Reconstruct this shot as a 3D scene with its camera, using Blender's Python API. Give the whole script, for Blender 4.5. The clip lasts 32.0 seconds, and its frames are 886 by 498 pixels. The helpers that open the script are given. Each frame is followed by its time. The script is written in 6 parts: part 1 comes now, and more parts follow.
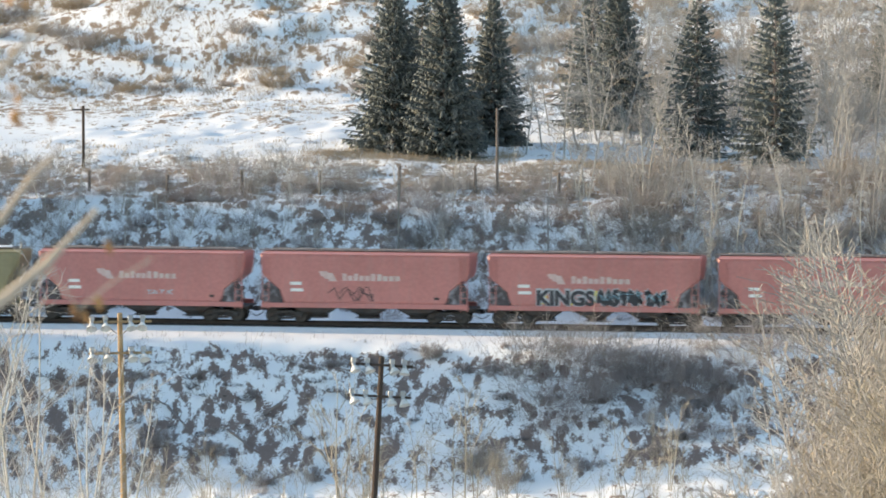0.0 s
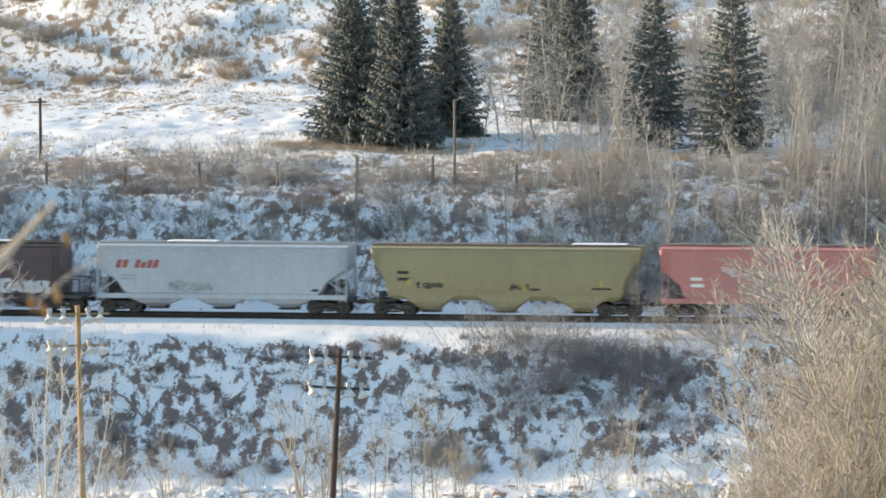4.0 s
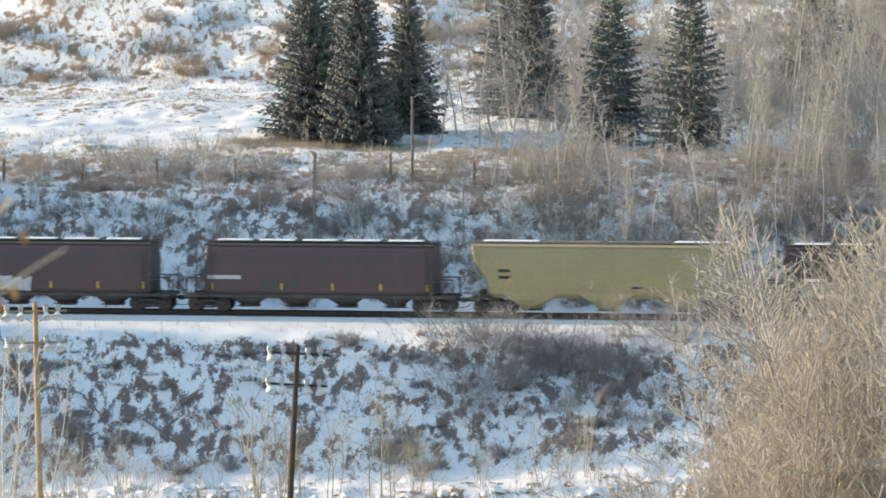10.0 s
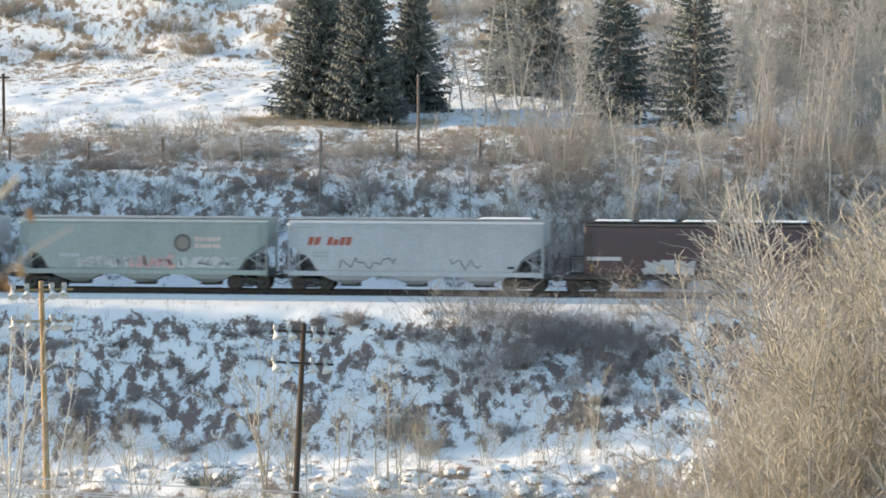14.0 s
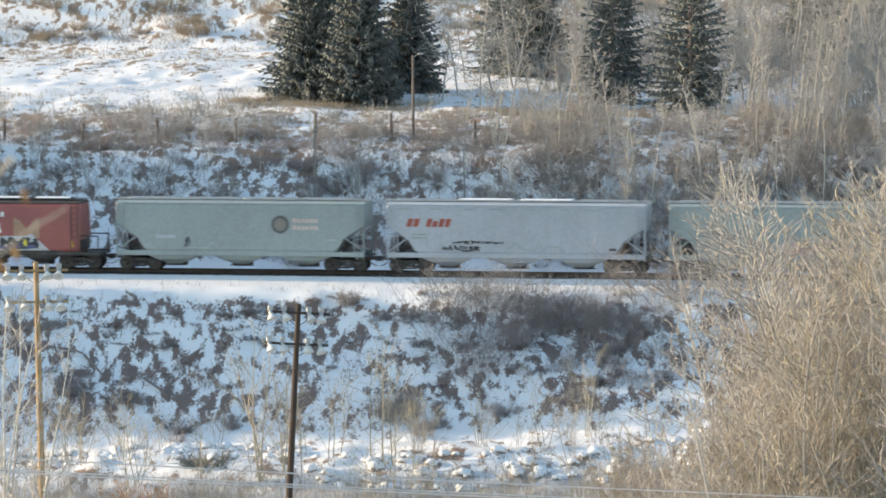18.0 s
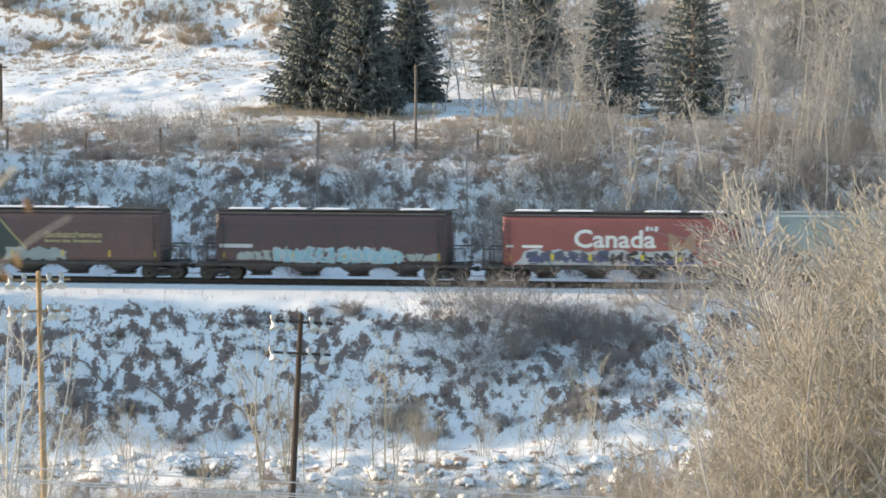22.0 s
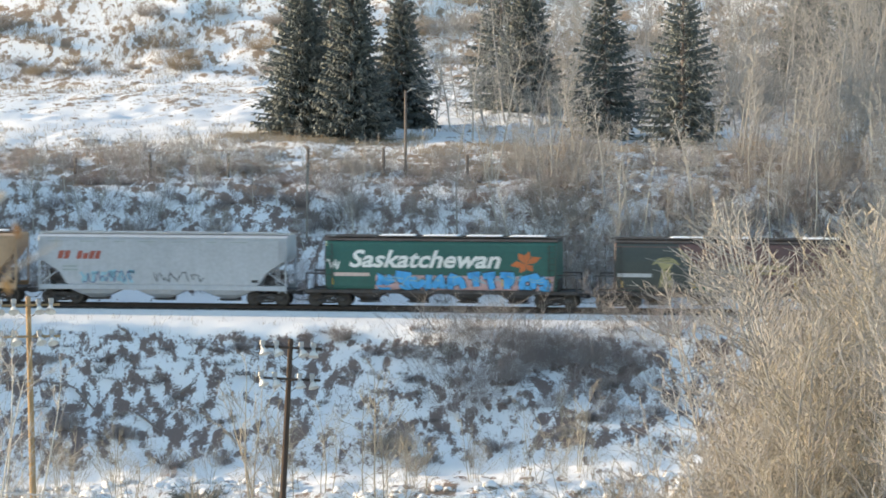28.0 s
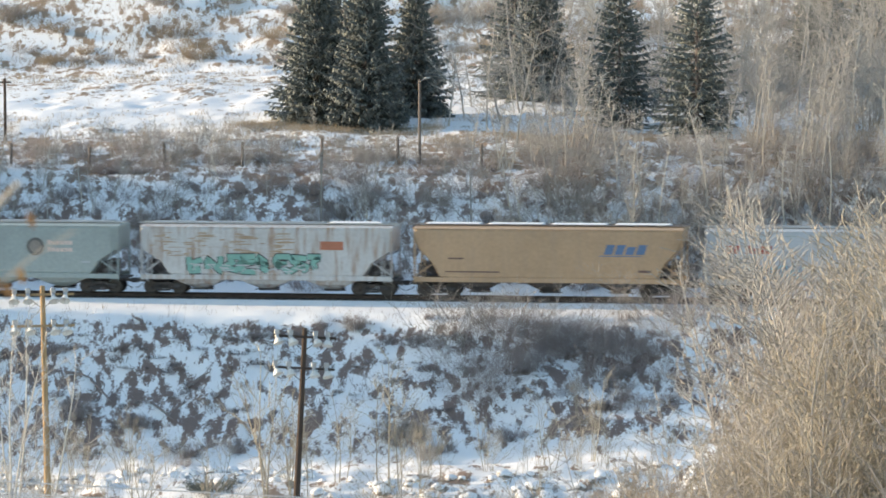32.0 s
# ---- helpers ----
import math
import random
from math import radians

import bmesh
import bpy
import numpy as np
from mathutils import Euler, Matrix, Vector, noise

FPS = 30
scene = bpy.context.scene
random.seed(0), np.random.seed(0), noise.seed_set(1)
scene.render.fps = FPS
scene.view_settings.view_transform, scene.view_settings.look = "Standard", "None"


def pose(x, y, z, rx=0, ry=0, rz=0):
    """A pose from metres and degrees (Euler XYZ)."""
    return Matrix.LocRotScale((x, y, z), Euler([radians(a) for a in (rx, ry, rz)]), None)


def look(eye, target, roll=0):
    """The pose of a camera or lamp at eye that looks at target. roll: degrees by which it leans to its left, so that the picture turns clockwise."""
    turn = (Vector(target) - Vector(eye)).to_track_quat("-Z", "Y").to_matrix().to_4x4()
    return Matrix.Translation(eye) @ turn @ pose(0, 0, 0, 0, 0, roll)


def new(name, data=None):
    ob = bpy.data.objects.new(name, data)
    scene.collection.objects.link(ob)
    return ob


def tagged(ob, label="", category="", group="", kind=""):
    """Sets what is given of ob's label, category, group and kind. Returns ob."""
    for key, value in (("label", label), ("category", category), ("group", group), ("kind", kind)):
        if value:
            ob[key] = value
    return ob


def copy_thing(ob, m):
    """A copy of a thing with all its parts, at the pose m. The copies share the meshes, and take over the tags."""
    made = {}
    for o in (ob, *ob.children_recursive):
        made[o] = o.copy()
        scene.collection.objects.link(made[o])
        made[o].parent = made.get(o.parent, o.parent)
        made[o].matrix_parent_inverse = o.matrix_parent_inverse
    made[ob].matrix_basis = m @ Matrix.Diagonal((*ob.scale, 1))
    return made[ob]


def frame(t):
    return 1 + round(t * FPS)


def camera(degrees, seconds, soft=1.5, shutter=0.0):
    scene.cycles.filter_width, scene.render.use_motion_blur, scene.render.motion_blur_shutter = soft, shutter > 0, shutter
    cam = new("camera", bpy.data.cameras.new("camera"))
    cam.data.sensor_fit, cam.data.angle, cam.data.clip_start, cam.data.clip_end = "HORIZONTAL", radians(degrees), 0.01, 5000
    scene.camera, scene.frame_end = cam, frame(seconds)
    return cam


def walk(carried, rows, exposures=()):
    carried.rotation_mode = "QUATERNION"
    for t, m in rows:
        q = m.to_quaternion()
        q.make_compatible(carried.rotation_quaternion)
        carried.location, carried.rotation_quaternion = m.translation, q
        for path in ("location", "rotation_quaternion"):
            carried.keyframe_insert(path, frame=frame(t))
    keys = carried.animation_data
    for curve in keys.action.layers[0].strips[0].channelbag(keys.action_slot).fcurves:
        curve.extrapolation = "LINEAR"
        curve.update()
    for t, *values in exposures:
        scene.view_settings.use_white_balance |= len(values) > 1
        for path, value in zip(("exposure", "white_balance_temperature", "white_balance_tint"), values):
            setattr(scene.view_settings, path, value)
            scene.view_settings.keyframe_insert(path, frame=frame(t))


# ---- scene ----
# Units: metres. The track passes the origin, the rail heads lie at z = 0; +y leads away from the viewer.
FOV = 12.0
cam = camera(FOV, 32.0, soft=1.7, shutter=0.5)
EYE = (0.0, -268.0, 21.0)
TILT = -3.47
# seconds, turn to the left, turn upwards, lean (degrees)
ROWS = [
    (0, 0, 0, 0), (0.5, -0.029, -0.023, -0.084), (1, -0.114, -0.127, -0.075), (1.5, -0.162, -0.053, -0.105),
    (2, -0.234, -0.041, -0.125), (2.5, -0.327, -0.105, -0.096), (3, -0.399, -0.084, -0.1), (3.5, -0.489, -0.09, -0.078),
    (4, -0.574, -0.121, -0.174), (4.5, -0.612, -0.214, -0.108), (6.5, -0.75, -0.117, -0.133), (7, -0.92, -0.025, -0.183),
    (7.5, -1.064, -0.107, -0.209), (8, -1.166, -0.127, -0.17), (8.5, -1.206, -0.023, -0.202), (9, -1.185, -0.082, -0.167),
    (9.5, -1.156, -0.176, -0.136), (10, -1.15, -0.164, -0.134), (10.5, -1.171, -0.205, -0.164), (11, -1.113, -0.308, -0.224),
    (11.5, -1.086, -0.435, -0.189), (12, -1.078, -0.412, -0.16), (12.5, -1.054, -0.363, -0.183), (13, -1.053, -0.353, -0.156),
    (13.5, -1.073, -0.423, -0.181), (15.5, -1.046, -0.485, -0.204), (16, -1.1, -0.479, -0.142), (16.5, -1.135, -0.516, -0.181),
    (17, -1.141, -0.635, -0.185), (17.5, -1.124, -0.639, -0.248), (18, -1.137, -0.718, -0.16), (18.5, -1.154, -0.694, -0.163),
    (19, -1.149, -0.777, -0.161), (19.5, -1.175, -0.683, -0.148), (20, -1.152, -0.648, -0.225), (20.5, -1.147, -0.589, -0.167),
    (21, -1.102, -0.537, -0.134), (21.5, -1.1, -0.538, -0.138), (22, -1.102, -0.59, -0.129), (22.5, -1.055, -0.69, -0.095),
    (23, -1.039, -0.776, -0.18), (23.5, -1.031, -0.828, -0.113), (24, -0.996, -0.755, -0.127), (24.5, -1.019, -0.624, -0.161),
    (25, -1.1, -0.578, -0.124), (25.5, -1.127, -0.606, -0.115), (27.5, -1.243, -0.289, -0.169), (28, -1.243, -0.242, -0.088),
    (28.5, -1.243, -0.291, -0.145), (29, -1.207, -0.424, -0.16), (29.5, -1.162, -0.433, -0.121), (30, -1.135, -0.456, -0.136),
    (30.5, -1.121, -0.482, -0.19), (31, -1.092, -0.516, -0.061), (31.5, -1.078, -0.447, -0.164), (32, -1.05, -0.389, -0.131),
]
walk(cam, [(t, pose(*EYE, 90 + TILT + up, 0, left) @ pose(0, 0, 0, 0, 0, lean)) for t, left, up, lean in ROWS],
     exposures=((0.0, 1.25, 7500, 9), (32.0, 1.25, 7500, 9)))
cam.data.dof.use_dof = True
cam.data.dof.focus_distance = 262.0
cam.data.dof.aperture_fstop = 6.5

# ---- light ----
SUN_ELEVATION, SUN_BEHIND = 12.5, 14.0
sun_from = Vector((-math.cos(radians(SUN_ELEVATION)) * math.cos(radians(SUN_BEHIND)),
                   math.cos(radians(SUN_ELEVATION)) * math.sin(radians(SUN_BEHIND)), math.sin(radians(SUN_ELEVATION))))
world = bpy.data.worlds.new("winter_sky")
scene.world = world
world.use_nodes = True
wn = world.node_tree.nodes
sky = wn.new("ShaderNodeTexSky")
sky.sky_type, sky.sun_disc = "NISHITA", False
sky.sun_elevation = radians(SUN_ELEVATION)
sky.sun_rotation = math.atan2(sun_from.x, sun_from.y)
sky.air_density, sky.dust_density, sky.ozone_density = 1.2, 0.6, 2.5
wn["Background"].inputs["Strength"].default_value = 0.15
world.node_tree.links.new(sky.outputs[0], wn["Background"].inputs["Color"])
sun = new("sun", bpy.data.lights.new("sun", "SUN"))
sun.data.energy, sun.data.angle, sun.data.color = 3.3, radians(0.6), (1.0, 0.83, 0.65)
sun.matrix_world = look((0, 0, 0), -sun_from)


# ---- materials ----
def material(name, colour, rough=0.7, metal=0.0, vary=0.25, grain=6.0, bump=0.15, second=None, streak=0.0, patch=1.0, spec=0.4):
    """A painted, wooden or bark-like surface: two scales of colour noise, fine bump, optional vertical streaks of a second colour."""
    m = bpy.data.materials.new(name)
    m.use_nodes = True
    n, l = m.node_tree.nodes, m.node_tree.links
    bsdf = n["Principled BSDF"]
    bsdf.inputs["Metallic"].default_value = metal
    bsdf.inputs["Specular IOR Level"].default_value = spec
    co = n.new("ShaderNodeTexCoord")
    big = n.new("ShaderNodeTexNoise")
    big.inputs["Scale"].default_value, big.inputs["Detail"].default_value = patch, 5
    fine = n.new("ShaderNodeTexNoise")
    fine.inputs["Scale"].default_value, fine.inputs["Detail"].default_value = grain, 4
    for t in (big, fine):
        l.new(co.outputs["Object"], t.inputs["Vector"])
    add = n.new("ShaderNodeMath")
    add.operation = "ADD"
    l.new(big.outputs["Fac"], add.inputs[0])
    l.new(fine.outputs["Fac"], add.inputs[1])
    ramp = n.new("ShaderNodeMapRange")
    ramp.inputs["From Min"].default_value, ramp.inputs["From Max"].default_value = 0.7, 1.3
    ramp.inputs["To Min"].default_value, ramp.inputs["To Max"].default_value = 1 - vary, 1 + vary
    l.new(add.outputs[0], ramp.inputs["Value"])
    tone = n.new("ShaderNodeVectorMath")
    tone.operation = "SCALE"
    tone.inputs[0].default_value = colour
    l.new(ramp.outputs[0], tone.inputs["Scale"])
    out = tone.outputs[0]
    if second:
        mp = n.new("ShaderNodeMapping")
        mp.inputs["Scale"].default_value = (1.6, 1.6, 0.22) if streak else (1, 1, 1)
        l.new(co.outputs["Object"], mp.inputs["Vector"])
        st = n.new("ShaderNodeTexNoise")
        st.inputs["Scale"].default_value, st.inputs["Detail"].default_value = (2.2 if streak else patch * 1.7), 6
        l.new(mp.outputs[0], st.inputs["Vector"])
        mr = n.new("ShaderNodeMapRange")
        mr.inputs["From Min"].default_value, mr.inputs["From Max"].default_value = 0.48, 0.72
        mr.inputs["To Max"].default_value = streak or 0.8
        l.new(st.outputs["Fac"], mr.inputs["Value"])
        mix = n.new("ShaderNodeMix")
        mix.data_type = "RGBA"
        mix.inputs["B"].default_value = (*second, 1)
        l.new(out, mix.inputs["A"])
        l.new(mr.outputs[0], mix.inputs["Factor"])
        out = mix.outputs["Result"]
    l.new(out, bsdf.inputs["Base Color"])
    rr = n.new("ShaderNodeMapRange")
    rr.inputs["To Min"].default_value, rr.inputs["To Max"].default_value = max(0.05, rough - 0.12), min(1, rough + 0.12)
    l.new(fine.outputs["Fac"], rr.inputs["Value"])
    l.new(rr.outputs[0], bsdf.inputs["Roughness"])
    if bump:
        b = n.new("ShaderNodeBump")
        b.inputs["Strength"].default_value, b.inputs["Distance"].default_value = bump, 0.03
        l.new(fine.outputs["Fac"], b.inputs["Height"])
        l.new(b.outputs[0], bsdf.inputs["Normal"])
    return m


def twig_material(name, dark, light, rough=0.85):
    """Bark whose tone differs from twig to twig and from plant to plant."""
    m = bpy.data.materials.new(name)
    m.use_nodes = True
    n, l = m.node_tree.nodes, m.node_tree.links
    bsdf = n["Principled BSDF"]
    bsdf.inputs["Roughness"].default_value = rough
    bsdf.inputs["Specular IOR Level"].default_value = 0.25
    geo, info = n.new("ShaderNodeNewGeometry"), n.new("ShaderNodeObjectInfo")
    add = n.new("ShaderNodeMath")
    add.operation = "MULTIPLY_ADD"
    add.inputs[1].default_value = 0.65
    l.new(geo.outputs["Random Per Island"], add.inputs[0])
    half = n.new("ShaderNodeMath")
    half.operation = "MULTIPLY"
    half.inputs[1].default_value = 0.35
    l.new(info.outputs["Random"], half.inputs[0])
    l.new(half.outputs[0], add.inputs[2])
    mix = n.new("ShaderNodeMix")
    mix.data_type = "RGBA"
    mix.inputs["A"].default_value, mix.inputs["B"].default_value = (*dark, 1), (*light, 1)
    l.new(add.outputs[0], mix.inputs["Factor"])
    l.new(mix.outputs["Result"], bsdf.inputs["Base Color"])
    return m


def ground_material():
    """Snow with dead grass and bare earth showing through, gravel at the track and a grey ploughed road; the sheet's own layers say where."""
    m = bpy.data.materials.new("snowy_ground")
    m.use_nodes = True
    n, l = m.node_tree.nodes, m.node_tree.links
    bsdf = n["Principled BSDF"]
    co = n.new("ShaderNodeTexCoord")

    def noise_node(scale, detail, squash=(1, 1, 1), rough=0.6, turn=0.0):
        mp = n.new("ShaderNodeMapping")
        mp.inputs["Rotation"].default_value = (0, 0, turn)
        mp.inputs["Scale"].default_value = squash
        l.new(co.outputs["Object"], mp.inputs["Vector"])
        t = n.new("ShaderNodeTexNoise")
        t.inputs["Scale"].default_value, t.inputs["Detail"].default_value, t.inputs["Roughness"].default_value = scale, detail, rough
        l.new(mp.outputs[0], t.inputs["Vector"])
        return t.outputs["Fac"]

    def layer(name):
        a = n.new("ShaderNodeAttribute")
        a.attribute_name = name
        return a.outputs["Fac"]

    def math_node(op, a, b):
        t = n.new("ShaderNodeMath")
        t.operation = op
        for i, v in enumerate((a, b)):
            if isinstance(v, (int, float)):
                t.inputs[i].default_value = v
            else:
                l.new(v, t.inputs[i])
        return t.outputs[0]

    def remap(v, a, b, c=0.0, d=1.0):
        t = n.new("ShaderNodeMapRange")
        for k, q in (("From Min", a), ("From Max", b), ("To Min", c), ("To Max", d)):
            t.inputs[k].default_value = q
        l.new(v, t.inputs["Value"])
        return t.outputs[0]

    def mix(a, b, f):
        t = n.new("ShaderNodeMix")
        t.data_type = "RGBA"
        for k, v in (("A", a), ("B", b), ("Factor", f)):
            if isinstance(v, tuple):
                t.inputs[k].default_value = v
            else:
                l.new(v, t.inputs[k])
        return t.outputs["Result"]

    broad, mid, fine = noise_node(0.26, 4, (1, 0.45, 0.5)), noise_node(1.25, 7, (1, 0.45, 0.35), 0.62, 0.35), noise_node(7.0, 5, rough=0.7)
    snow = mix((0.80, 0.82, 0.85, 1), (0.90, 0.90, 0.90, 1), mid)
    earth = mix((0.125, 0.092, 0.088, 1), (0.28, 0.21, 0.19, 1), fine)
    straw = mix((0.37, 0.27, 0.185, 1), (0.25, 0.18, 0.135, 1), mid)
    bare = math_node("ADD", math_node("MULTIPLY", broad, 0.30), math_node("MULTIPLY", mid, 0.70))
    bare = math_node("ADD", bare, math_node("MULTIPLY", math_node("SUBTRACT", fine, 0.5), 0.28))
    bare = math_node("ADD", math_node("MULTIPLY", math_node("SUBTRACT", bare, 0.5), 1.35), 0.5)
    cover = math_node("ADD", bare, layer("cover"))
    colour = mix(snow, mix(earth, straw, layer("straw")), remap(cover, 1.01, 1.06))
    gravel = mix((0.055, 0.05, 0.048, 1), (0.16, 0.14, 0.13, 1), fine)
    colour = mix(colour, gravel, remap(math_node("ADD", layer("gravel"), math_node("MULTIPLY", mid, 0.3)), 0.6, 0.75))
    road = mix((0.20, 0.20, 0.20, 1), (0.55, 0.56, 0.58, 1), broad)
    colour = mix(colour, road, layer("road"))
    l.new(colour, bsdf.inputs["Base Color"])
    bsdf.inputs["Roughness"].default_value = 0.75
    bsdf.inputs["Specular IOR Level"].default_value = 0.25
    b = n.new("ShaderNodeBump")
    b.inputs["Strength"].default_value, b.inputs["Distance"].default_value = 0.55, 0.12
    l.new(math_node("ADD", mid, math_node("MULTIPLY", fine, 0.35)), b.inputs["Height"])
    l.new(b.outputs[0], bsdf.inputs["Normal"])
    return m


M_GROUND = ground_material()
M_SNOW = material("loose_snow", (0.86, 0.87, 0.89), 0.7, vary=0.05, grain=9, bump=0.4)
M_STEEL = material("worn_steel", (0.10, 0.09, 0.085), 0.55, 0.6, grain=14)
M_BLACK = material("grimy_black_steel", (0.075, 0.071, 0.072), 0.75, 0.1, vary=0.4, grain=8, second=(0.07, 0.045, 0.03))
# Dark colour standing in for shade in the wagon ends, flecked with frost.
M_END_SHADE = material("frosted_end_shade", (0.085, 0.074, 0.076), 0.85, vary=0.35, grain=7, second=(0.46, 0.46, 0.50), patch=1.3)
M_TOP = material("grimy_roof_steel", (0.24, 0.205, 0.195), 0.8, 0.1, vary=0.3, grain=9, second=(0.13, 0.11, 0.105))
M_RUST = material("rusty_rail", (0.085, 0.062, 0.052), 0.8, 0.2, vary=0.35, grain=20)
M_TIE = material("creosoted_wood", (0.05, 0.04, 0.035), 0.9, vary=0.4, grain=12)
M_POLE_TAN = material("weathered_pale_wood", (0.40, 0.27, 0.15), 0.85, vary=0.25, grain=18, second=(0.25, 0.18, 0.11), streak=0.7)
M_POLE_DARK = material("tarred_dark_wood", (0.07, 0.05, 0.04), 0.9, vary=0.35, grain=18)
M_POST = material("grey_fence_wood", (0.18, 0.15, 0.135), 0.9, vary=0.35, grain=16)
M_WEATHERED = material("silvered_old_wood", (0.26, 0.24, 0.225), 0.9, vary=0.3, grain=16)
M_CABINET = material("pale_blue_grey_paint", (0.42, 0.47, 0.50), 0.5, vary=0.12, grain=7)
M_ENAMEL = material("white_enamel", (0.74, 0.73, 0.70), 0.4, vary=0.12, grain=9)
M_GALV = material("galvanised_steel", (0.45, 0.46, 0.47), 0.45, 0.7, vary=0.2, grain=15)
M_WIRE = material("pale_cable", (0.62, 0.60, 0.58), 0.5, 0.2, vary=0.1)
M_ROCK = material("grey_rock", (0.24, 0.22, 0.20), 0.9, vary=0.4, grain=4, bump=0.6, second=(0.5, 0.5, 0.52), patch=1.5)
T_SHRUB = twig_material("shrub_bark", (0.23, 0.21, 0.20), (0.48, 0.435, 0.40))
T_DARK = twig_material("dark_shrub_bark", (0.15, 0.13, 0.128), (0.32, 0.272, 0.255))
T_HEATH = twig_material("grey_brown_heath_twigs", (0.26, 0.235, 0.24), (0.48, 0.43, 0.42))
T_LIMB = twig_material("pale_brown_limb_bark", (0.30, 0.255, 0.215), (0.50, 0.44, 0.375))
T_ASPEN = twig_material("aspen_bark", (0.37, 0.355, 0.32), (0.70, 0.66, 0.58))
T_GOLD = twig_material("straw_coloured_twigs", (0.22, 0.20, 0.165), (0.56, 0.505, 0.415))
T_GREY = twig_material("grey_poplar_bark", (0.25, 0.24, 0.235), (0.55, 0.525, 0.49))
T_STRAW = twig_material("dry_grass", (0.27, 0.215, 0.16), (0.50, 0.41, 0.31))
T_NEEDLE = twig_material("spruce_needles", (0.13, 0.147, 0.146), (0.215, 0.234, 0.224))
T_LEAF = twig_material("withered_orange_leaves", (0.30, 0.15, 0.07), (0.52, 0.30, 0.13))


# ---- mesh tools ----
class Geo:
    """Collects vertices and faces for one mesh."""

    def __init__(self):
        self.v, self.f = [], []

    def add(self, verts, faces):
        k = len(self.v)
        self.v.extend(tuple(p) for p in verts)
        self.f.extend(tuple(k + i for i in f) for f in faces)
        return self

    def box(self, x0, x1, y0, y1, z0, z1, cut=0.0):
        c = min(cut, (x1 - x0) / 3, (y1 - y0) / 3, (z1 - z0) / 3)
        if c <= 0:
            return self.add([(x, y, z) for z in (z0, z1) for x, y in ((x0, y0), (x1, y0), (x1, y1), (x0, y1))],
                            [(3, 2, 1, 0), (4, 5, 6, 7), (0, 1, 5, 4), (1, 2, 6, 5), (2, 3, 7, 6), (3, 0, 4, 7)])
        return self.rings([(z0, x0 + c, x1 - c, y0 + c, y1 - c, 0), (z0 + c, x0, x1, y0, y1, c), (z1 - c, x0, x1, y0, y1, c), (z1, x0 + c, x1 - c, y0 + c, y1 - c, 0)])

    def rings(self, levels):
        """A loft of level rectangles with cut corners: z, x0, x1, y0, y1, corner."""
        verts, faces = [], []
        for z, x0, x1, y0, y1, c in levels:
            c = max(c, 0.004)
            verts += [(x0 + c, y0, z), (x1 - c, y0, z), (x1, y0 + c, z), (x1, y1 - c, z), (x1 - c, y1, z), (x0 + c, y1, z), (x0, y1 - c, z), (x0, y0 + c, z)]
        for i in range(len(levels) - 1):
            faces += [(8 * i + j, 8 * i + (j + 1) % 8, 8 * i + 8 + (j + 1) % 8, 8 * i + 8 + j) for j in range(8)]
        faces += [tuple(range(7, -1, -1)), tuple(8 * (len(levels) - 1) + j for j in range(8))]
        return self.add(verts, faces)

    def tube(self, a, b, r0, r1=None, sides=8, caps=True):
        a, b = Vector(a), Vector(b)
        r1 = r0 if r1 is None else r1
        d = (b - a).normalized()
        p = d.orthogonal().normalized()
        q = d.cross(p)
        ring = [math.cos(math.tau * i / sides) * p + math.sin(math.tau * i / sides) * q for i in range(sides)]
        faces = [(i, (i + 1) % sides, sides + (i + 1) % sides, sides + i) for i in range(sides)]
        if caps:
            faces += [tuple(range(sides - 1, -1, -1)), tuple(range(sides, 2 * sides))]
        return self.add([a + r0 * w for w in ring] + [b + r1 * w for w in ring], faces)

    def turned(self, a, axis, profile, sides=12):
        """A body turned round an axis from a: (distance along it, radius)."""
        a, d = Vector(a), Vector(axis).normalized()
        p = d.orthogonal().normalized()
        q = d.cross(p)
        verts = [a + h * d + r * (math.cos(math.tau * i / sides) * p + math.sin(math.tau * i / sides) * q) for h, r in profile for i in range(sides)]
        faces = [(k * sides + i, k * sides + (i + 1) % sides, (k + 1) * sides + (i + 1) % sides, (k + 1) * sides + i)
                 for k in range(len(profile) - 1) for i in range(sides)]
        faces += [tuple(range(sides - 1, -1, -1)), tuple((len(profile) - 1) * sides + i for i in range(sides))]
        return self.add(verts, faces)

    def prism(self, outline, y0, y1):
        """An outline in x, z drawn out from y0 to y1."""
        k = len(outline)
        return self.add([(x, y0, z) for x, z in outline] + [(x, y1, z) for x, z in outline],
                        [tuple(range(k)), tuple(range(2 * k - 1, k - 1, -1))] + [(i, k + i, k + (i + 1) % k, (i + 1) % k) for i in range(k)])

    def mesh(self, name, mat):
        me = bpy.data.meshes.new(name)
        me.from_pydata(self.v, [], self.f)
        me.materials.append(mat)
        return me


def part(name, geo, mat, parent, label="", at=None):
    """One mesh object under a thing or a part."""
    ob = new(name, geo.mesh(name, mat) if isinstance(geo, Geo) else geo)
    ob.parent = parent
    if at is not None:
        ob.matrix_basis = at
    if label:
        ob["label"] = label
    return ob


def thing(name, label, category, group="", kind="", at=None):
    ob = tagged(new(name), label, category, group, kind)
    ob.empty_display_size = 0.2
    if at is not None:
        ob.matrix_basis = at
    return ob


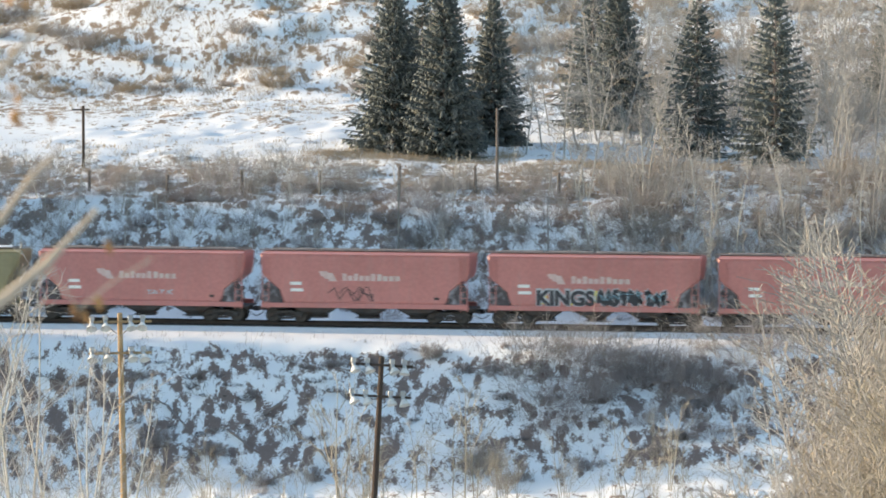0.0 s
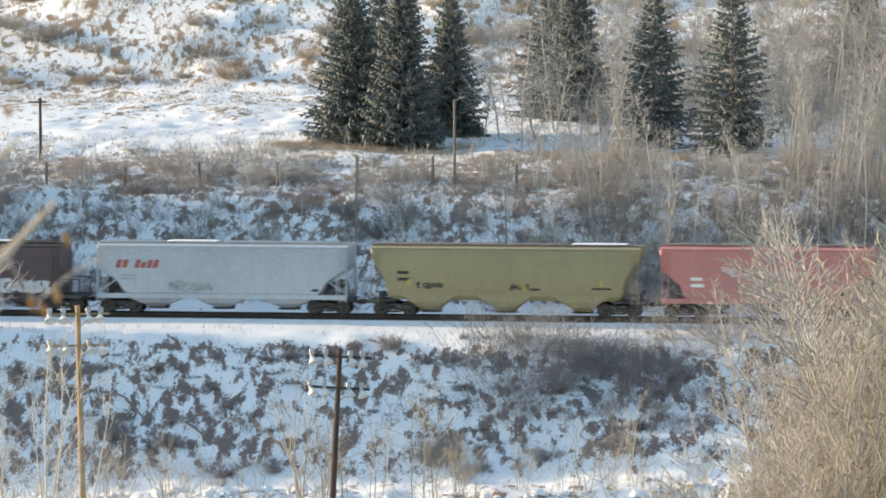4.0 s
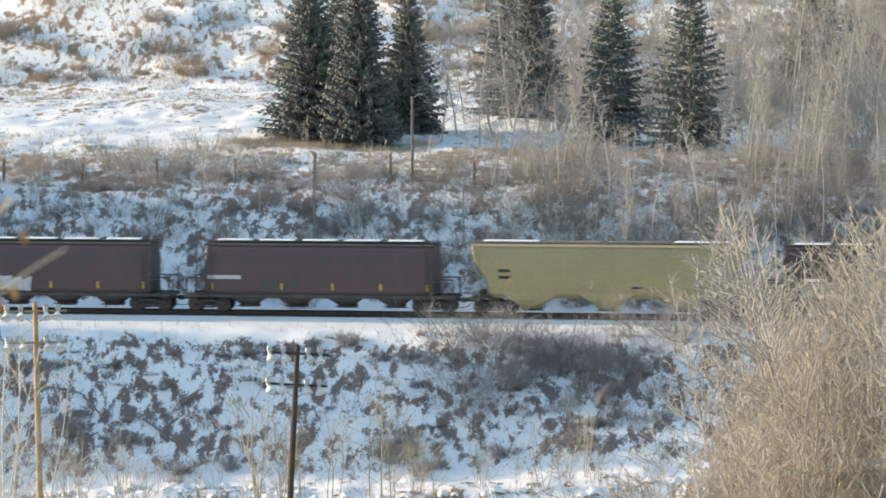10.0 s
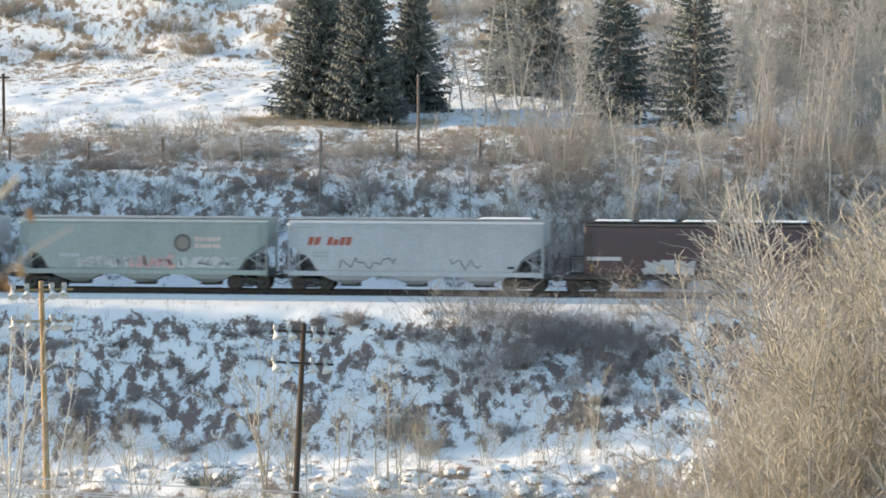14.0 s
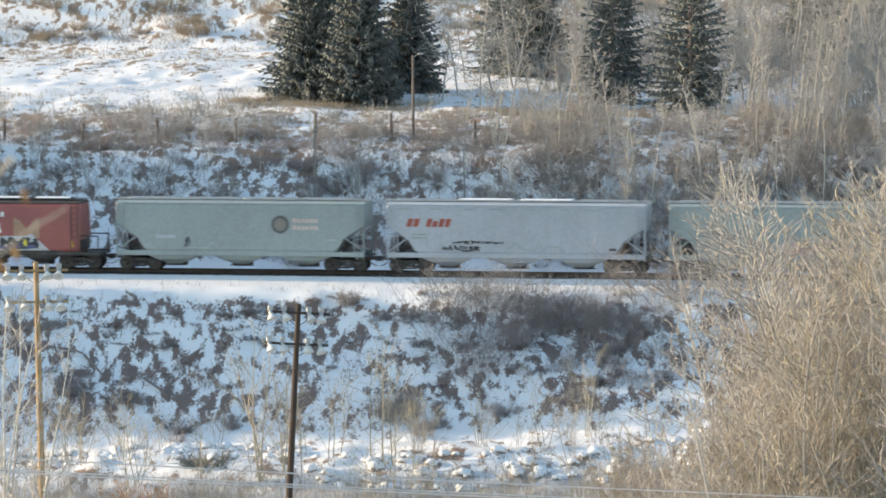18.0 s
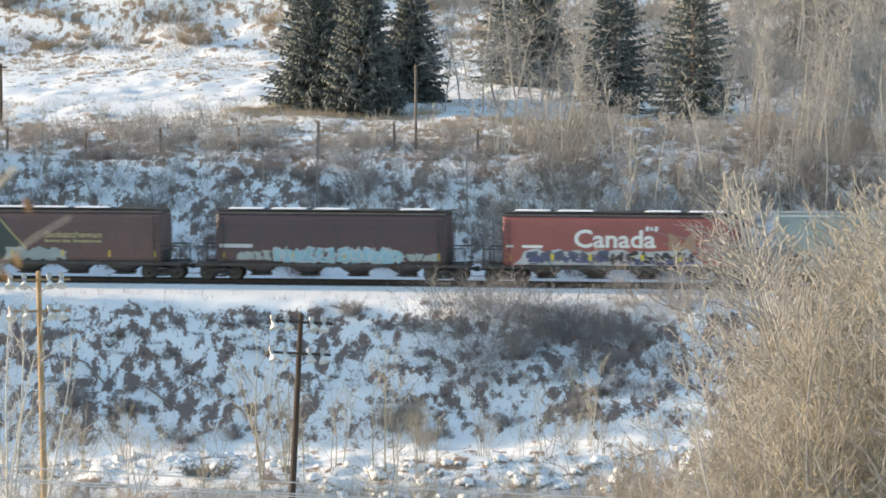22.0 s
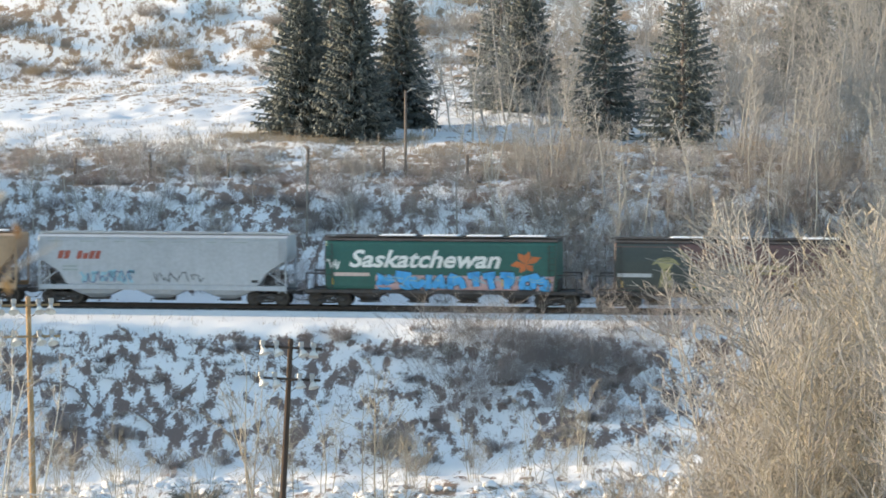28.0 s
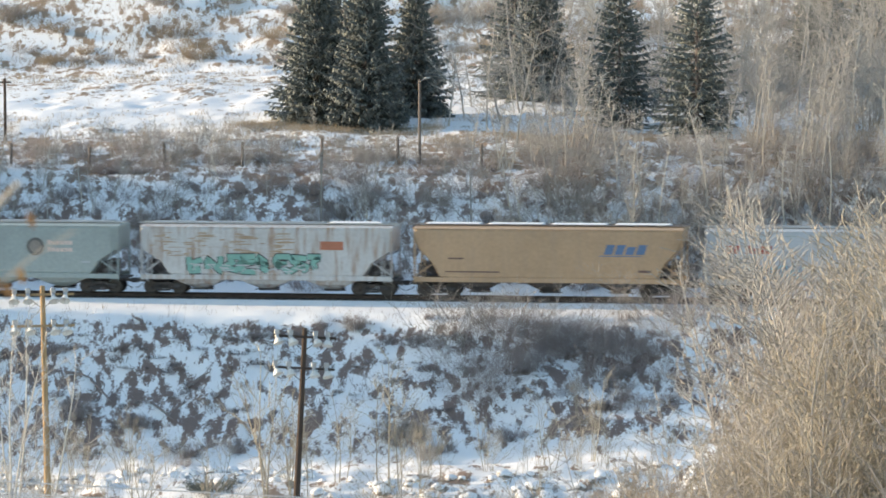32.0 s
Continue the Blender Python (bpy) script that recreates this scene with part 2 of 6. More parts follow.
def tubes(name, segs, mat, sides=3):
    """One mesh of many open tapered twigs: rows of x0 y0 z0 x1 y1 z1 r0 r1."""
    s = np.asarray(segs, dtype=float)
    a, b = s[:, 0:3], s[:, 3:6]
    d = b - a
    d /= np.linalg.norm(d, axis=1)[:, None] + 1e-9
    ref = np.where(np.abs(d[:, 2:3]) > 0.9, np.array([[1.0, 0, 0]]), np.array([[0, 0, 1.0]]))
    p = np.cross(d, ref)
    p /= np.linalg.norm(p, axis=1)[:, None] + 1e-9
    q = np.cross(d, p)
    n = len(s)
    v = np.zeros((n, 2, sides, 3))
    for i in range(sides):
        w = math.cos(math.tau * i / sides) * p + math.sin(math.tau * i / sides) * q
        v[:, 0, i], v[:, 1, i] = a + s[:, 6:7] * w, b + s[:, 7:8] * w
    base = np.arange(n)[:, None] * 2 * sides
    quads = np.stack([np.concatenate([base + i, base + (i + 1) % sides, base + sides + (i + 1) % sides, base + sides + i], 1) for i in range(sides)], 1).reshape(-1, 4)
    me = bpy.data.meshes.new(name)
    me.vertices.add(n * 2 * sides)
    me.vertices.foreach_set("co", v.reshape(-1))
    me.loops.add(len(quads) * 4)
    me.loops.foreach_set("vertex_index", quads.reshape(-1).astype(np.int32))
    me.polygons.add(len(quads))
    me.polygons.foreach_set("loop_start", np.arange(0, len(quads) * 4, 4, dtype=np.int32))
    me.materials.append(mat)
    me.update(calc_edges=True)
    return me


def stems(name, lines, mat, sides=6):
    """One mesh of bent, tapering stems: each line a list of (point, radius), closed at its ends."""
    g = Geo()
    for line in lines:
        verts, faces = [], []
        d = Vector(line[-1][0]) - Vector(line[0][0])
        p = d.orthogonal().normalized()
        q = d.normalized().cross(p)
        for c, rad in line:
            verts += [Vector(c) + rad * (math.cos(math.tau * i / sides) * p + math.sin(math.tau * i / sides) * q) for i in range(sides)]
        for k in range(len(line) - 1):
            faces += [(k * sides + i, k * sides + (i + 1) % sides, (k + 1) * sides + (i + 1) % sides, (k + 1) * sides + i) for i in range(sides)]
        faces += [tuple(range(sides - 1, -1, -1)), tuple((len(line) - 1) * sides + i for i in range(sides))]
        g.add(verts, faces)
    return g.mesh(name, mat)


# ---- the lie of the land ----
THETA = radians(10.6)
CT, ST = math.cos(THETA), math.sin(THETA)


def track(s, n=0.0, z=0.0):
    """A place s metres along the track (to the right), n metres behind it."""
    return (s * CT + n * ST, -s * ST + n * CT, z)


def track_pose(s, n=0.0, z=0.0, turn=0.0):
    return pose(*track(s, n, z), 0, 0, -10.6 + turn)


LATTICE = np.random.RandomState(7).rand(512, 512)


def value_noise(x, y):
    x, y = np.asarray(x, dtype=float), np.asarray(y, dtype=float)
    i, j = np.floor(x).astype(int), np.floor(y).astype(int)
    u, v = x - i, y - j
    u, v = u * u * (3 - 2 * u), v * v * (3 - 2 * v)
    g = lambda a, b: LATTICE[a % 512, b % 512]
    return (g(i, j) * (1 - u) + g(i + 1, j) * u) * (1 - v) + (g(i, j + 1) * (1 - u) + g(i + 1, j + 1) * u) * v - 0.5


PROFILE_N = (-330, -262, -254, -225, -195, -150, -105, -40, -33, -31, -28.5, -22.4, -12, -6.8, -5.6, -2.6, -2.0, -1.7, 1.7, 2.1, 2.8, 7, 11, 24, 31, 38, 48, 78, 108, 116, 150, 190, 330, 700, 1400)
PROFILE_Z = (19.4, 19.4, 19.0, 13.5, 7.0, 0.0, -9.0, -10.2, -10.0, -9.3, -8.9, -8.5, -3.8, -0.85, -0.62, -0.52, -0.28, -0.22, -0.22, -0.28, -0.5, -0.5, 0.6, 6.3, 7.4, 8.2, 9.0, 10.3, 11.6, 12.8, 22.5, 34, 70, 150, 240)


def land(s, n, rough=True):
    s, n = np.asarray(s, dtype=float), np.asarray(n, dtype=float)
    z = np.interp(n, PROFILE_N, PROFILE_Z)
    z = z + np.clip((n + 7) / -13.0, 0, 1) * np.clip((s + 5) / 30.0, -0.4, 1.0) * 1.45 * (n > -60)
    if rough:
        calm = np.clip((np.abs(n) - 4.0) / 4.0, 0.02, 1)
        near = (n > -215)
        z = z + calm * near * (0.5 * value_noise(s / 6.0, n / 4.5) + 0.30 * value_noise(s / 1.9 + 40, n / 1.6) + 0.16 * value_noise(s / 0.8, n / 0.7 + 9))
        z = z + np.clip((n - 60) / 60.0, 0, 1) * 2.0 * value_noise(s / 26.0 + 5, n / 22.0)
        z = z + np.clip((n - 112) / 40.0, 0, 1) * 5.0 * value_noise(s / 21.0 + 2.4, n / 34.0)
        z = z + np.clip((n - 108) / 12.0, 0, 1) * (1.0 * value_noise(s / 5.0, n / 3.2) + 0.45 * value_noise(s / 2.1 + 8, n / 1.5))
        z = z + np.clip((n - 46) / 8.0, 0, 1) * np.clip((112 - n) / 10.0, 0, 1) * 0.22 * value_noise(s / 1.6 + 3, n / 3.5)
        bank = np.exp(-((n + 29.3) / 2.2) ** 2)
        z = z + bank * (0.55 * np.abs(value_noise(s / 1.3, n / 1.1)) + 0.35 * np.abs(value_noise(s / 0.6, n / 0.6)))
    return z


def s_n(x, y):
    return x * CT - y * ST, x * ST + y * CT


def ground_z(x, y):
    s, n = s_n(x, y)
    return float(land(s, n))


def build_ground():
    ss = np.concatenate([np.arange(-460, -44, 8.0), np.arange(-44, 44, 0.4), np.arange(44, 470, 8.0)])
    nn = np.concatenate([np.arange(-330, -60, 5.0), np.arange(-60, -34, 1.5), np.arange(-34, 46, 0.36), np.arange(46, 200, 1.2), np.arange(200, 400, 8.0), np.arange(400, 1450, 50.0)])
    S, N = np.meshgrid(ss, nn)
    Z = land(S, N)
    co = np.stack([S * CT + N * ST, -S * ST + N * CT, Z], -1).reshape(-1, 3)
    w, h = len(ss), len(nn)
    i = (np.arange(h - 1)[:, None] * w + np.arange(w - 1)[None, :]).reshape(-1)
    quads = np.stack([i, i + 1, i + w + 1, i + w], 1)
    me = bpy.data.meshes.new("ground")
    me.vertices.add(len(co))
    me.vertices.foreach_set("co", co.reshape(-1))
    me.loops.add(len(quads) * 4)
    me.loops.foreach_set("vertex_index", quads.reshape(-1).astype(np.int32))
    me.polygons.add(len(quads))
    me.polygons.foreach_set("loop_start", np.arange(0, len(quads) * 4, 4, dtype=np.int32))
    me.polygons.foreach_set("use_smooth", np.ones(len(quads), dtype=bool))
    me.update(calc_edges=True)
    me.materials.append(M_GROUND)
    n = N.reshape(-1)
    layers = {
        "cover": np.interp(n, (-120, -45, -29, -27, -22, -20, -8, -6.5, 3, 7.6, 9.6, 24, 33, 40, 52, 85, 110, 118, 200, 400), (0.5, 0.5, 0.48, 0.45, 0.40, 0.53, 0.53, 0.30, 0.3, 0.32, 0.52, 0.525, 0.545, 0.5, 0.38, 0.485, 0.485, 0.50, 0.495, 0.6)),
        "straw": np.interp(n, (-30, -20, 20, 30), (0.6, 0.1, 0.2, 1.0)),
        "gravel": np.interp(np.abs(n), (0, 1.5, 1.9, 2.4), (0.75, 0.65, 0.42, 0.0)),
        "road": np.interp(n, (-90, -80, -34, -30.5), (0, 0.85, 0.85, 0)),
    }
    for name, values in layers.items():
        me.attributes.new(name, "FLOAT", "POINT").data.foreach_set("value", values.astype(np.float32))
    return tagged(new("ground", me), "snow-covered valley ground with dead grass showing through", "ground", kind="structure")


build_ground()


# ---- the track ----
def build_track():
    bed = tagged(new("track_bed"), "single railway track on dark gravel dusted with snow", "railway track", kind="structure")
    bed.matrix_basis = track_pose(0)
    for side in (-0.7535, 0.7535):
        g = Geo()
        g.prism([(-0.075, -0.185), (0.075, -0.185), (0.075, -0.17), (0.012, -0.15), (0.012, -0.045), (0.036, -0.035), (0.036, 0.0), (-0.036, 0.0), (-0.036, -0.035), (-0.012, -0.045), (-0.012, -0.15), (-0.075, -0.17)], -450, 450)
        part("rail", g, M_RUST, bed, "rust-brown steel rail", at=pose(0, side, 0, 0, 0, 90))
    tie = Geo().box(-0.115, 0.115, -1.28, 1.28, -0.36, -0.19, 0.02).mesh("tie", M_TIE)
    for i in range(130):
        part("tie", tie, M_TIE, bed, at=pose(-37 + 0.57 * i, 0.02 * math.sin(i * 2.3), 0, 0, 0, 0.6 * math.sin(i * 1.7)))


build_track()

# ---- lettering and painted signs ----
def text_outline(body, shear=0.0, weight=0.014):
    """The flat shape of a word in the built-in font, one unit high, as (points in x and z, faces, width)."""
    cu = bpy.data.curves.new("word", "FONT")
    cu.body, cu.size, cu.shear, cu.resolution_u = body, 1.0, shear, 3
    cu.offset = weight
    ob = new("word", cu)
    bpy.context.view_layer.update()
    me = bpy.data.meshes.new_from_object(ob.evaluated_get(bpy.context.evaluated_depsgraph_get()))
    pts = [(v.co.x, v.co.y) for v in me.vertices]
    faces = [tuple(p.vertices) for p in me.polygons]
    bpy.data.objects.remove(ob)
    bpy.data.curves.remove(cu)
    bpy.data.meshes.remove(me)
    xs = [p[0] for p in pts]
    return [(x - min(xs), z) for x, z in pts], faces, max(xs) - min(xs)


WORD_CANADA = text_outline("Canada", 0.0, 0.022)
WORD_SASK = text_outline("Saskatchewan", 0.28, 0.026)
WORD_SASK_SMALL = text_outline("Saskatchewan", 0.0, 0.022)
WORD_KINGS, WORD_KINGS_EDGE = text_outline("KINGS", 0.0, 0.045), text_outline("KINGS", 0.0, 0.105)
WORD_CORAL, WORD_CORAL_EDGE = text_outline("CORAL", 0.0, 0.05), text_outline("CORAL", 0.0, 0.10)


class Side:
    """The camera-facing flank of a wagon: turns flat shapes in x, z into shapes that lie on the curved wall."""

    def __init__(self, levels):
        self.z = [q[0] for q in levels]
        self.w = [q[2] for q in levels]

    def y(self, z, lift):
        return -(float(np.interp(z, self.z, self.w)) + lift)

    def word(self, outline, x0, x1, z0, height, lift=0.012):
        """A word laid on the wall, its faces cut into level strips."""
        pts, faces, width = outline
        k = (x1 - x0) / width
        return self.shape([[(x0 + pts[q][0] * k, z0 + pts[q][1] * height) for q in f] for f in faces], lift)

    def shape(self, polys, lift=0.012):
        """Flat polygons, given clockwise or not, cut into level strips so that they follow the wall."""
        g = Geo()
        for poly in polys:
            zs = [p[1] for p in poly]
            lo, hi = min(zs), max(zs)
            steps = max(1, int((hi - lo) / 0.12))
            for i in range(steps):
                a, b = lo + (hi - lo) * i / steps, lo + (hi - lo) * (i + 1) / steps
                band = clip_band(poly, a, b)
                if len(band) > 2:
                    area = sum(p[0] * q[1] - q[0] * p[1] for p, q in zip(band, band[1:] + band[:1]))
                    if area < 0:
                        band.reverse()
                    g.add([(x, self.y(z, lift), z) for x, z in band], [tuple(range(len(band)))])
        return g

    def ribbon(self, points, width, lift=0.012):
        """One unbroken painted line through the points, with blunt ends."""
        fine = [points[0]]
        for (xa, za), (xb, zb) in zip(points, points[1:]):
            k = max(1, math.ceil(abs(zb - za) / 0.14))
            fine += [(xa + (xb - xa) * i / k, za + (zb - za) * i / k) for i in range(1, k + 1)]
        left, right = [], []
        for i, (x, z) in enumerate(fine):
            (xa, za), (xb, zb) = fine[max(0, i - 1)], fine[min(len(fine) - 1, i + 1)]
            d = math.hypot(xb - xa, zb - za) or 1
            px, pz = -(zb - za) / d * width / 2, (xb - xa) / d * width / 2
            left.append((x + px, z + pz))
            right.append((x - px, z - pz))
        k = len(fine)
        return Geo().add([(x, self.y(z, lift), z) for x, z in left + right], [(i, k + i, k + i + 1, i + 1) for i in range(k - 1)])


def painted(name, side, polys, mat, w, label="", lift=0.012):
    """Each painted letter or block is a part of its own."""
    for i, p in enumerate(polys):
        part(name, side.shape([p], lift + 0.0012 * (i % 3)), mat, w, label)


def clip_band(poly, lo, hi):
    for limit, keep in ((lo, 1), (hi, -1)):
        out = []
        for (x0, z0), (x1, z1) in zip(poly, poly[1:] + poly[:1]):
            a, b = keep * (z0 - limit), keep * (z1 - limit)
            if a >= 0:
                out.append((x0, z0))
            if a * b < 0:
                k = a / (a - b)
                out.append((x0 + (x1 - x0) * k, z0 + (z1 - z0) * k))
        poly = out
        if len(poly) < 3:
            return []
    return poly


def block(x0, x1, z0, z1, slant=0.0):
    d = slant * (z1 - z0)
    return [(x0, z0), (x1, z0), (x1 + d, z1), (x0 + d, z1)]


def blocks_row(x0, x1, z0, tall, low, pattern, slant=0.0):
    """A word as a row of plain blocks: T tall, l low, space."""
    step = (x1 - x0) / len(pattern)
    return [block(x0 + i * step, x0 + (i + 0.78) * step, z0, z0 + (tall if c == "T" else low), slant) for i, c in enumerate(pattern) if c != " "]


def tag_shapes(x0, x1, z0, z1, count, seed, grow=0.0):
    """Sprayed letters that nobody can read: a row of uneven, notched blobs."""
    r = random.Random(seed)
    polys = []
    step = (x1 - x0) / count
    for i in range(count):
        cx, cz = x0 + (i + 0.5) * step, (z0 + z1) / 2 + r.uniform(-0.06, 0.06) * (z1 - z0)
        hw, hh = step * r.uniform(0.44, 0.60) + grow, (z1 - z0) * r.uniform(0.40, 0.5) + grow
        lean = r.uniform(-0.25, 0.35) * hw
        k = 12
        rads = [r.choice((0.62, 0.8, 1.0, 1.05, 1.1)) for _ in range(k)]
        ring = []
        for j in range(k):
            a = math.tau * j / k + 0.26
            sx, sz = math.cos(a), math.sin(a)
            m = max(abs(sx), abs(sz))
            ring.append((cx + hw * rads[j] * sx / m + lean * sz, cz + hh * rads[j] * sz / m))
        polys.append(ring)
    return polys


def tag_letters(x0, x1, z0, z1, count, seed):
    """Sprayed letters that nobody can read: one bent thick stroke each."""
    r = random.Random(seed)
    step = (x1 - x0) / count
    out = []
    for i in range(count):
        a, b = x0 + (i + 0.14) * step, x0 + (i + 0.86) * step
        lo, hi, mid = z0 + r.uniform(0, 0.08), z1 - r.uniform(0, 0.1), (z0 + z1) / 2
        lean = r.uniform(-0.05, 0.10) * (hi - lo)
        path = r.choice((
            [(a, lo), (a, hi), (b, mid), (a, mid - 0.05), (b, lo)],
            [(b, hi), (a, hi - 0.1), (a, lo + 0.1), (b, lo), (b, mid)],
            [(a, lo), (a, hi), (b, lo), (b, hi)],
            [(a, hi), (a, lo), (b, lo), (b, hi)],
            [(a, lo), ((a + b) / 2, hi), (b, lo), (a + 0.2 * step, mid)],
            [(b, hi), (a, hi - 0.08), (a, mid + 0.05), (b, mid - 0.05), (b, lo + 0.08), (a, lo)],
            [(b, hi), (a, hi), (a, mid), (b, mid), (a, mid - 0.02), (a, lo), (b, lo)],
            [(a, hi), (b, hi), ((a + b) / 2, hi - 0.04), ((a + b) / 2, lo)]))
        jig = lambda q, span: q + r.uniform(-0.2, 0.2) * span
        path.insert(r.randrange(1, len(path)), (jig((a + b) / 2, step), jig(mid, hi - lo)))
        out.append([(jig(x, step) + lean * (z - lo) / (hi - lo), min(z1, max(z0, jig(z, hi - lo)))) for x, z in path])
    return out


def sprayed(side, paths, width, mat, w, label="", lift=0.014):
    for i, p in enumerate(paths):
        part("sprayed_letter", side.ribbon(p, width, lift + 0.0014 * (i % 3)), mat, w, label)


def bubble(side, x0, x1, z0, z1, count, seed, wide, fill, edge, w, label="", lift=0.016):
    """Fat sprayed letters that nobody can read, each with a rim of another colour."""
    for i, p in enumerate(tag_letters(x0, x1, z0, z1, count, seed)):
        part("sprayed_outline", side.ribbon(p, wide + 0.13, lift + 0.0014 * (i % 3)), edge, w)
        part("sprayed_letter", side.ribbon(p, wide, lift + 0.008 + 0.0014 * (i % 3)), fill, w, label)


def scribble(x0, x1, z0, z1, seed, width=0.05, count=14):
    r = random.Random(seed)
    pts = [(x0 + (x1 - x0) * i / count + r.uniform(-0.1, 0.1), r.choice((z0, z1, (z0 + z1) / 2)) + r.uniform(-0.08, 0.08)) for i in range(count + 1)]
    return pts


# ---- paints ----
def paint(name, colour, second=None, streak=0.35, rough=0.5, vary=0.12):
    return material(name, colour, rough, vary=vary, grain=5, bump=0.06, second=second or tuple(0.5 * c + 0.04 for c in colour), streak=streak, patch=0.35)


P_RED = paint("faded_red_paint", (0.54, 0.215, 0.195), (0.46, 0.25, 0.225))
P_OLIVE = paint("dirty_olive_paint", (0.325, 0.275, 0.155), (0.27, 0.235, 0.15))
P_YELLOW = paint("dull_yellow_paint", (0.375, 0.31, 0.17), (0.32, 0.275, 0.17))
P_TAN = paint("weathered_orange_yellow_paint", (0.45, 0.305, 0.195), (0.37, 0.27, 0.20))
P_WHITE = paint("pale_grey_paint", (0.42, 0.455, 0.50), (0.35, 0.375, 0.40), 0.3)
P_GREY = paint("greenish_grey_paint", (0.31, 0.365, 0.365), (0.27, 0.31, 0.305), 0.35)
P_MAROON = paint("dark_maroon_paint", (0.10, 0.064, 0.068), (0.066, 0.066, 0.074), 0.7)
P_BROWN = paint("brown_red_paint", (0.14, 0.085, 0.08), (0.10, 0.078, 0.08), 0.55)
P_CANADA = paint("bright_red_paint", (0.34, 0.112, 0.10), (0.28, 0.115, 0.11))
P_GREEN = paint("deep_green_paint", (0.032, 0.125, 0.108), (0.042, 0.105, 0.095))
P_INK = paint("black_green_paint", (0.062, 0.075, 0.072))
P_LETTER = paint("white_lettering", (0.80, 0.80, 0.78), (0.6, 0.6, 0.58), 0.3)
P_FADED = paint("faded_lettering", (0.62, 0.50, 0.46), (0.5, 0.3, 0.27), 0.5)
P_WORN = paint("worn_white_lettering", (0.66, 0.50, 0.47), (0.56, 0.34, 0.31), 0.6)
P_SIGNRED = paint("red_lettering", (0.36, 0.095, 0.07))
P_SIGNBLUE = paint("blue_lettering", (0.10, 0.18, 0.32))
P_DARKSIGN = paint("black_lettering", (0.03, 0.03, 0.03))
P_GOLD = paint("dull_gold_paint", (0.40, 0.36, 0.19))
P_ORANGE = paint("orange_lily_paint", (0.58, 0.17, 0.06))
P_REFLECT = paint("yellow_reflector", (0.62, 0.43, 0.06))
S_BLUE = paint("sky_blue_spray", (0.06, 0.40, 0.80))
S_BLACK = paint("black_spray", (0.05, 0.052, 0.06))
S_PALE = paint("pale_grey_spray", (0.50, 0.52, 0.55))
S_PINK = paint("pink_spray", (0.55, 0.36, 0.36))
S_TEAL = paint("mint_spray", (0.20, 0.42, 0.37))
S_CYAN = paint("ice_blue_spray", (0.26, 0.48, 0.58))
S_NAVY = paint("violet_blue_spray", (0.11, 0.12, 0.24))
S_SLATE = paint("slate_blue_spray", (0.10, 0.115, 0.17), (0.20, 0.20, 0.24))
S_YELLOW = paint("yellow_spray", (0.75, 0.62, 0.08))
P_RUSTY = paint("rusted_white_paint", (0.50, 0.51, 0.52), (0.30, 0.17, 0.10), 0.85)

# ---- covered hopper wagons ----
# levels: height, inset of the end, half width
LEVELS = {
    "three_bay": [(1.28, 1.95, 1.50), (1.45, 1.75, 1.55), (2.10, 1.36, 1.55), (2.90, 0.10, 1.55), (3.2, 0.0, 1.55), (4.22, 0.0, 1.55), (4.30, 0.0, 1.52)],
    "short": [(1.22, 1.55, 1.48), (1.45, 1.40, 1.53), (2.15, 1.15, 1.53), (3.00, 0.12, 1.53), (3.4, 0.0, 1.53), (4.28, -0.06, 1.53), (4.36, -0.06, 1.50)],
    "rounded": [(1.05, 1.30, 1.05), (1.35, 1.12, 1.34), (1.75, 1.02, 1.50), (2.20, 0.97, 1.57), (2.80, 0.62, 1.60), (3.40, 0.22, 1.58), (3.95, 0.03, 1.52), (4.22, 0.0, 1.44), (4.28, 0.0, 1.38)],
    "cylinder": [(1.10, 0.10, 1.30), (1.40, 0.02, 1.45), (1.90, 0.0, 1.555), (2.50, 0.0, 1.60), (3.10, 0.0, 1.57), (3.60, 0.0, 1.47), (4.00, 0.0, 1.30), (4.22, 0.0, 1.12)],
    "sloped": [(1.20, 1.75, 1.48), (1.40, 1.60, 1.54), (2.20, 1.15, 1.56), (3.10, 0.30, 1.56), (3.60, 0.06, 1.56), (4.25, 0.0, 1.54), (4.32, 0.0, 1.50)],
}
REACH = {"three_bay": 0.62, "short": 0.64, "rounded": 0.65, "cylinder": 1.75, "sloped": 0.62}
BAYS = {"three_bay": (-4.4, -0.1, 4.2), "short": (-3.3, 0.0, 3.3), "rounded": (-4.9, 0.0, 4.9), "cylinder": (-4.75, -1.6, 1.6, 4.75), "sloped": (-4.5, 0.0, 4.5)}
BOGIE_IN = {"three_bay": 1.40, "short": 1.50, "rounded": 1.42, "cylinder": 0.15, "sloped": 1.45}
WHEEL_R = 0.47
ROOF = {"three_bay": M_GALV, "short": M_TOP, "rounded": M_TOP, "cylinder": M_BLACK, "sloped": M_TOP}


def wheelset_mesh():
    g = Geo()
    for y in (-0.755, 0.755):
        k = 1 if y > 0 else -1
        g.turned((0, y - 0.07 * k, 0), (0, k, 0), [(0, 0.12), (0.0, 0.2), (0.015, 0.36), (-0.02, 0.40), (-0.03, 0.495), (0.0, 0.495), (0.02, WHEEL_R), (0.12, WHEEL_R - 0.006), (0.13, 0.40), (0.085, 0.37), (0.08, 0.17), (0.12, 0.14), (0.12, 0.05)], 20)
    g.turned((0, -1.05, 0), (0, 1, 0), [(0, 0.07), (0.3, 0.085), (1.8, 0.085), (2.1, 0.07)], 10)
    return g.mesh("wheelset", M_STEEL)


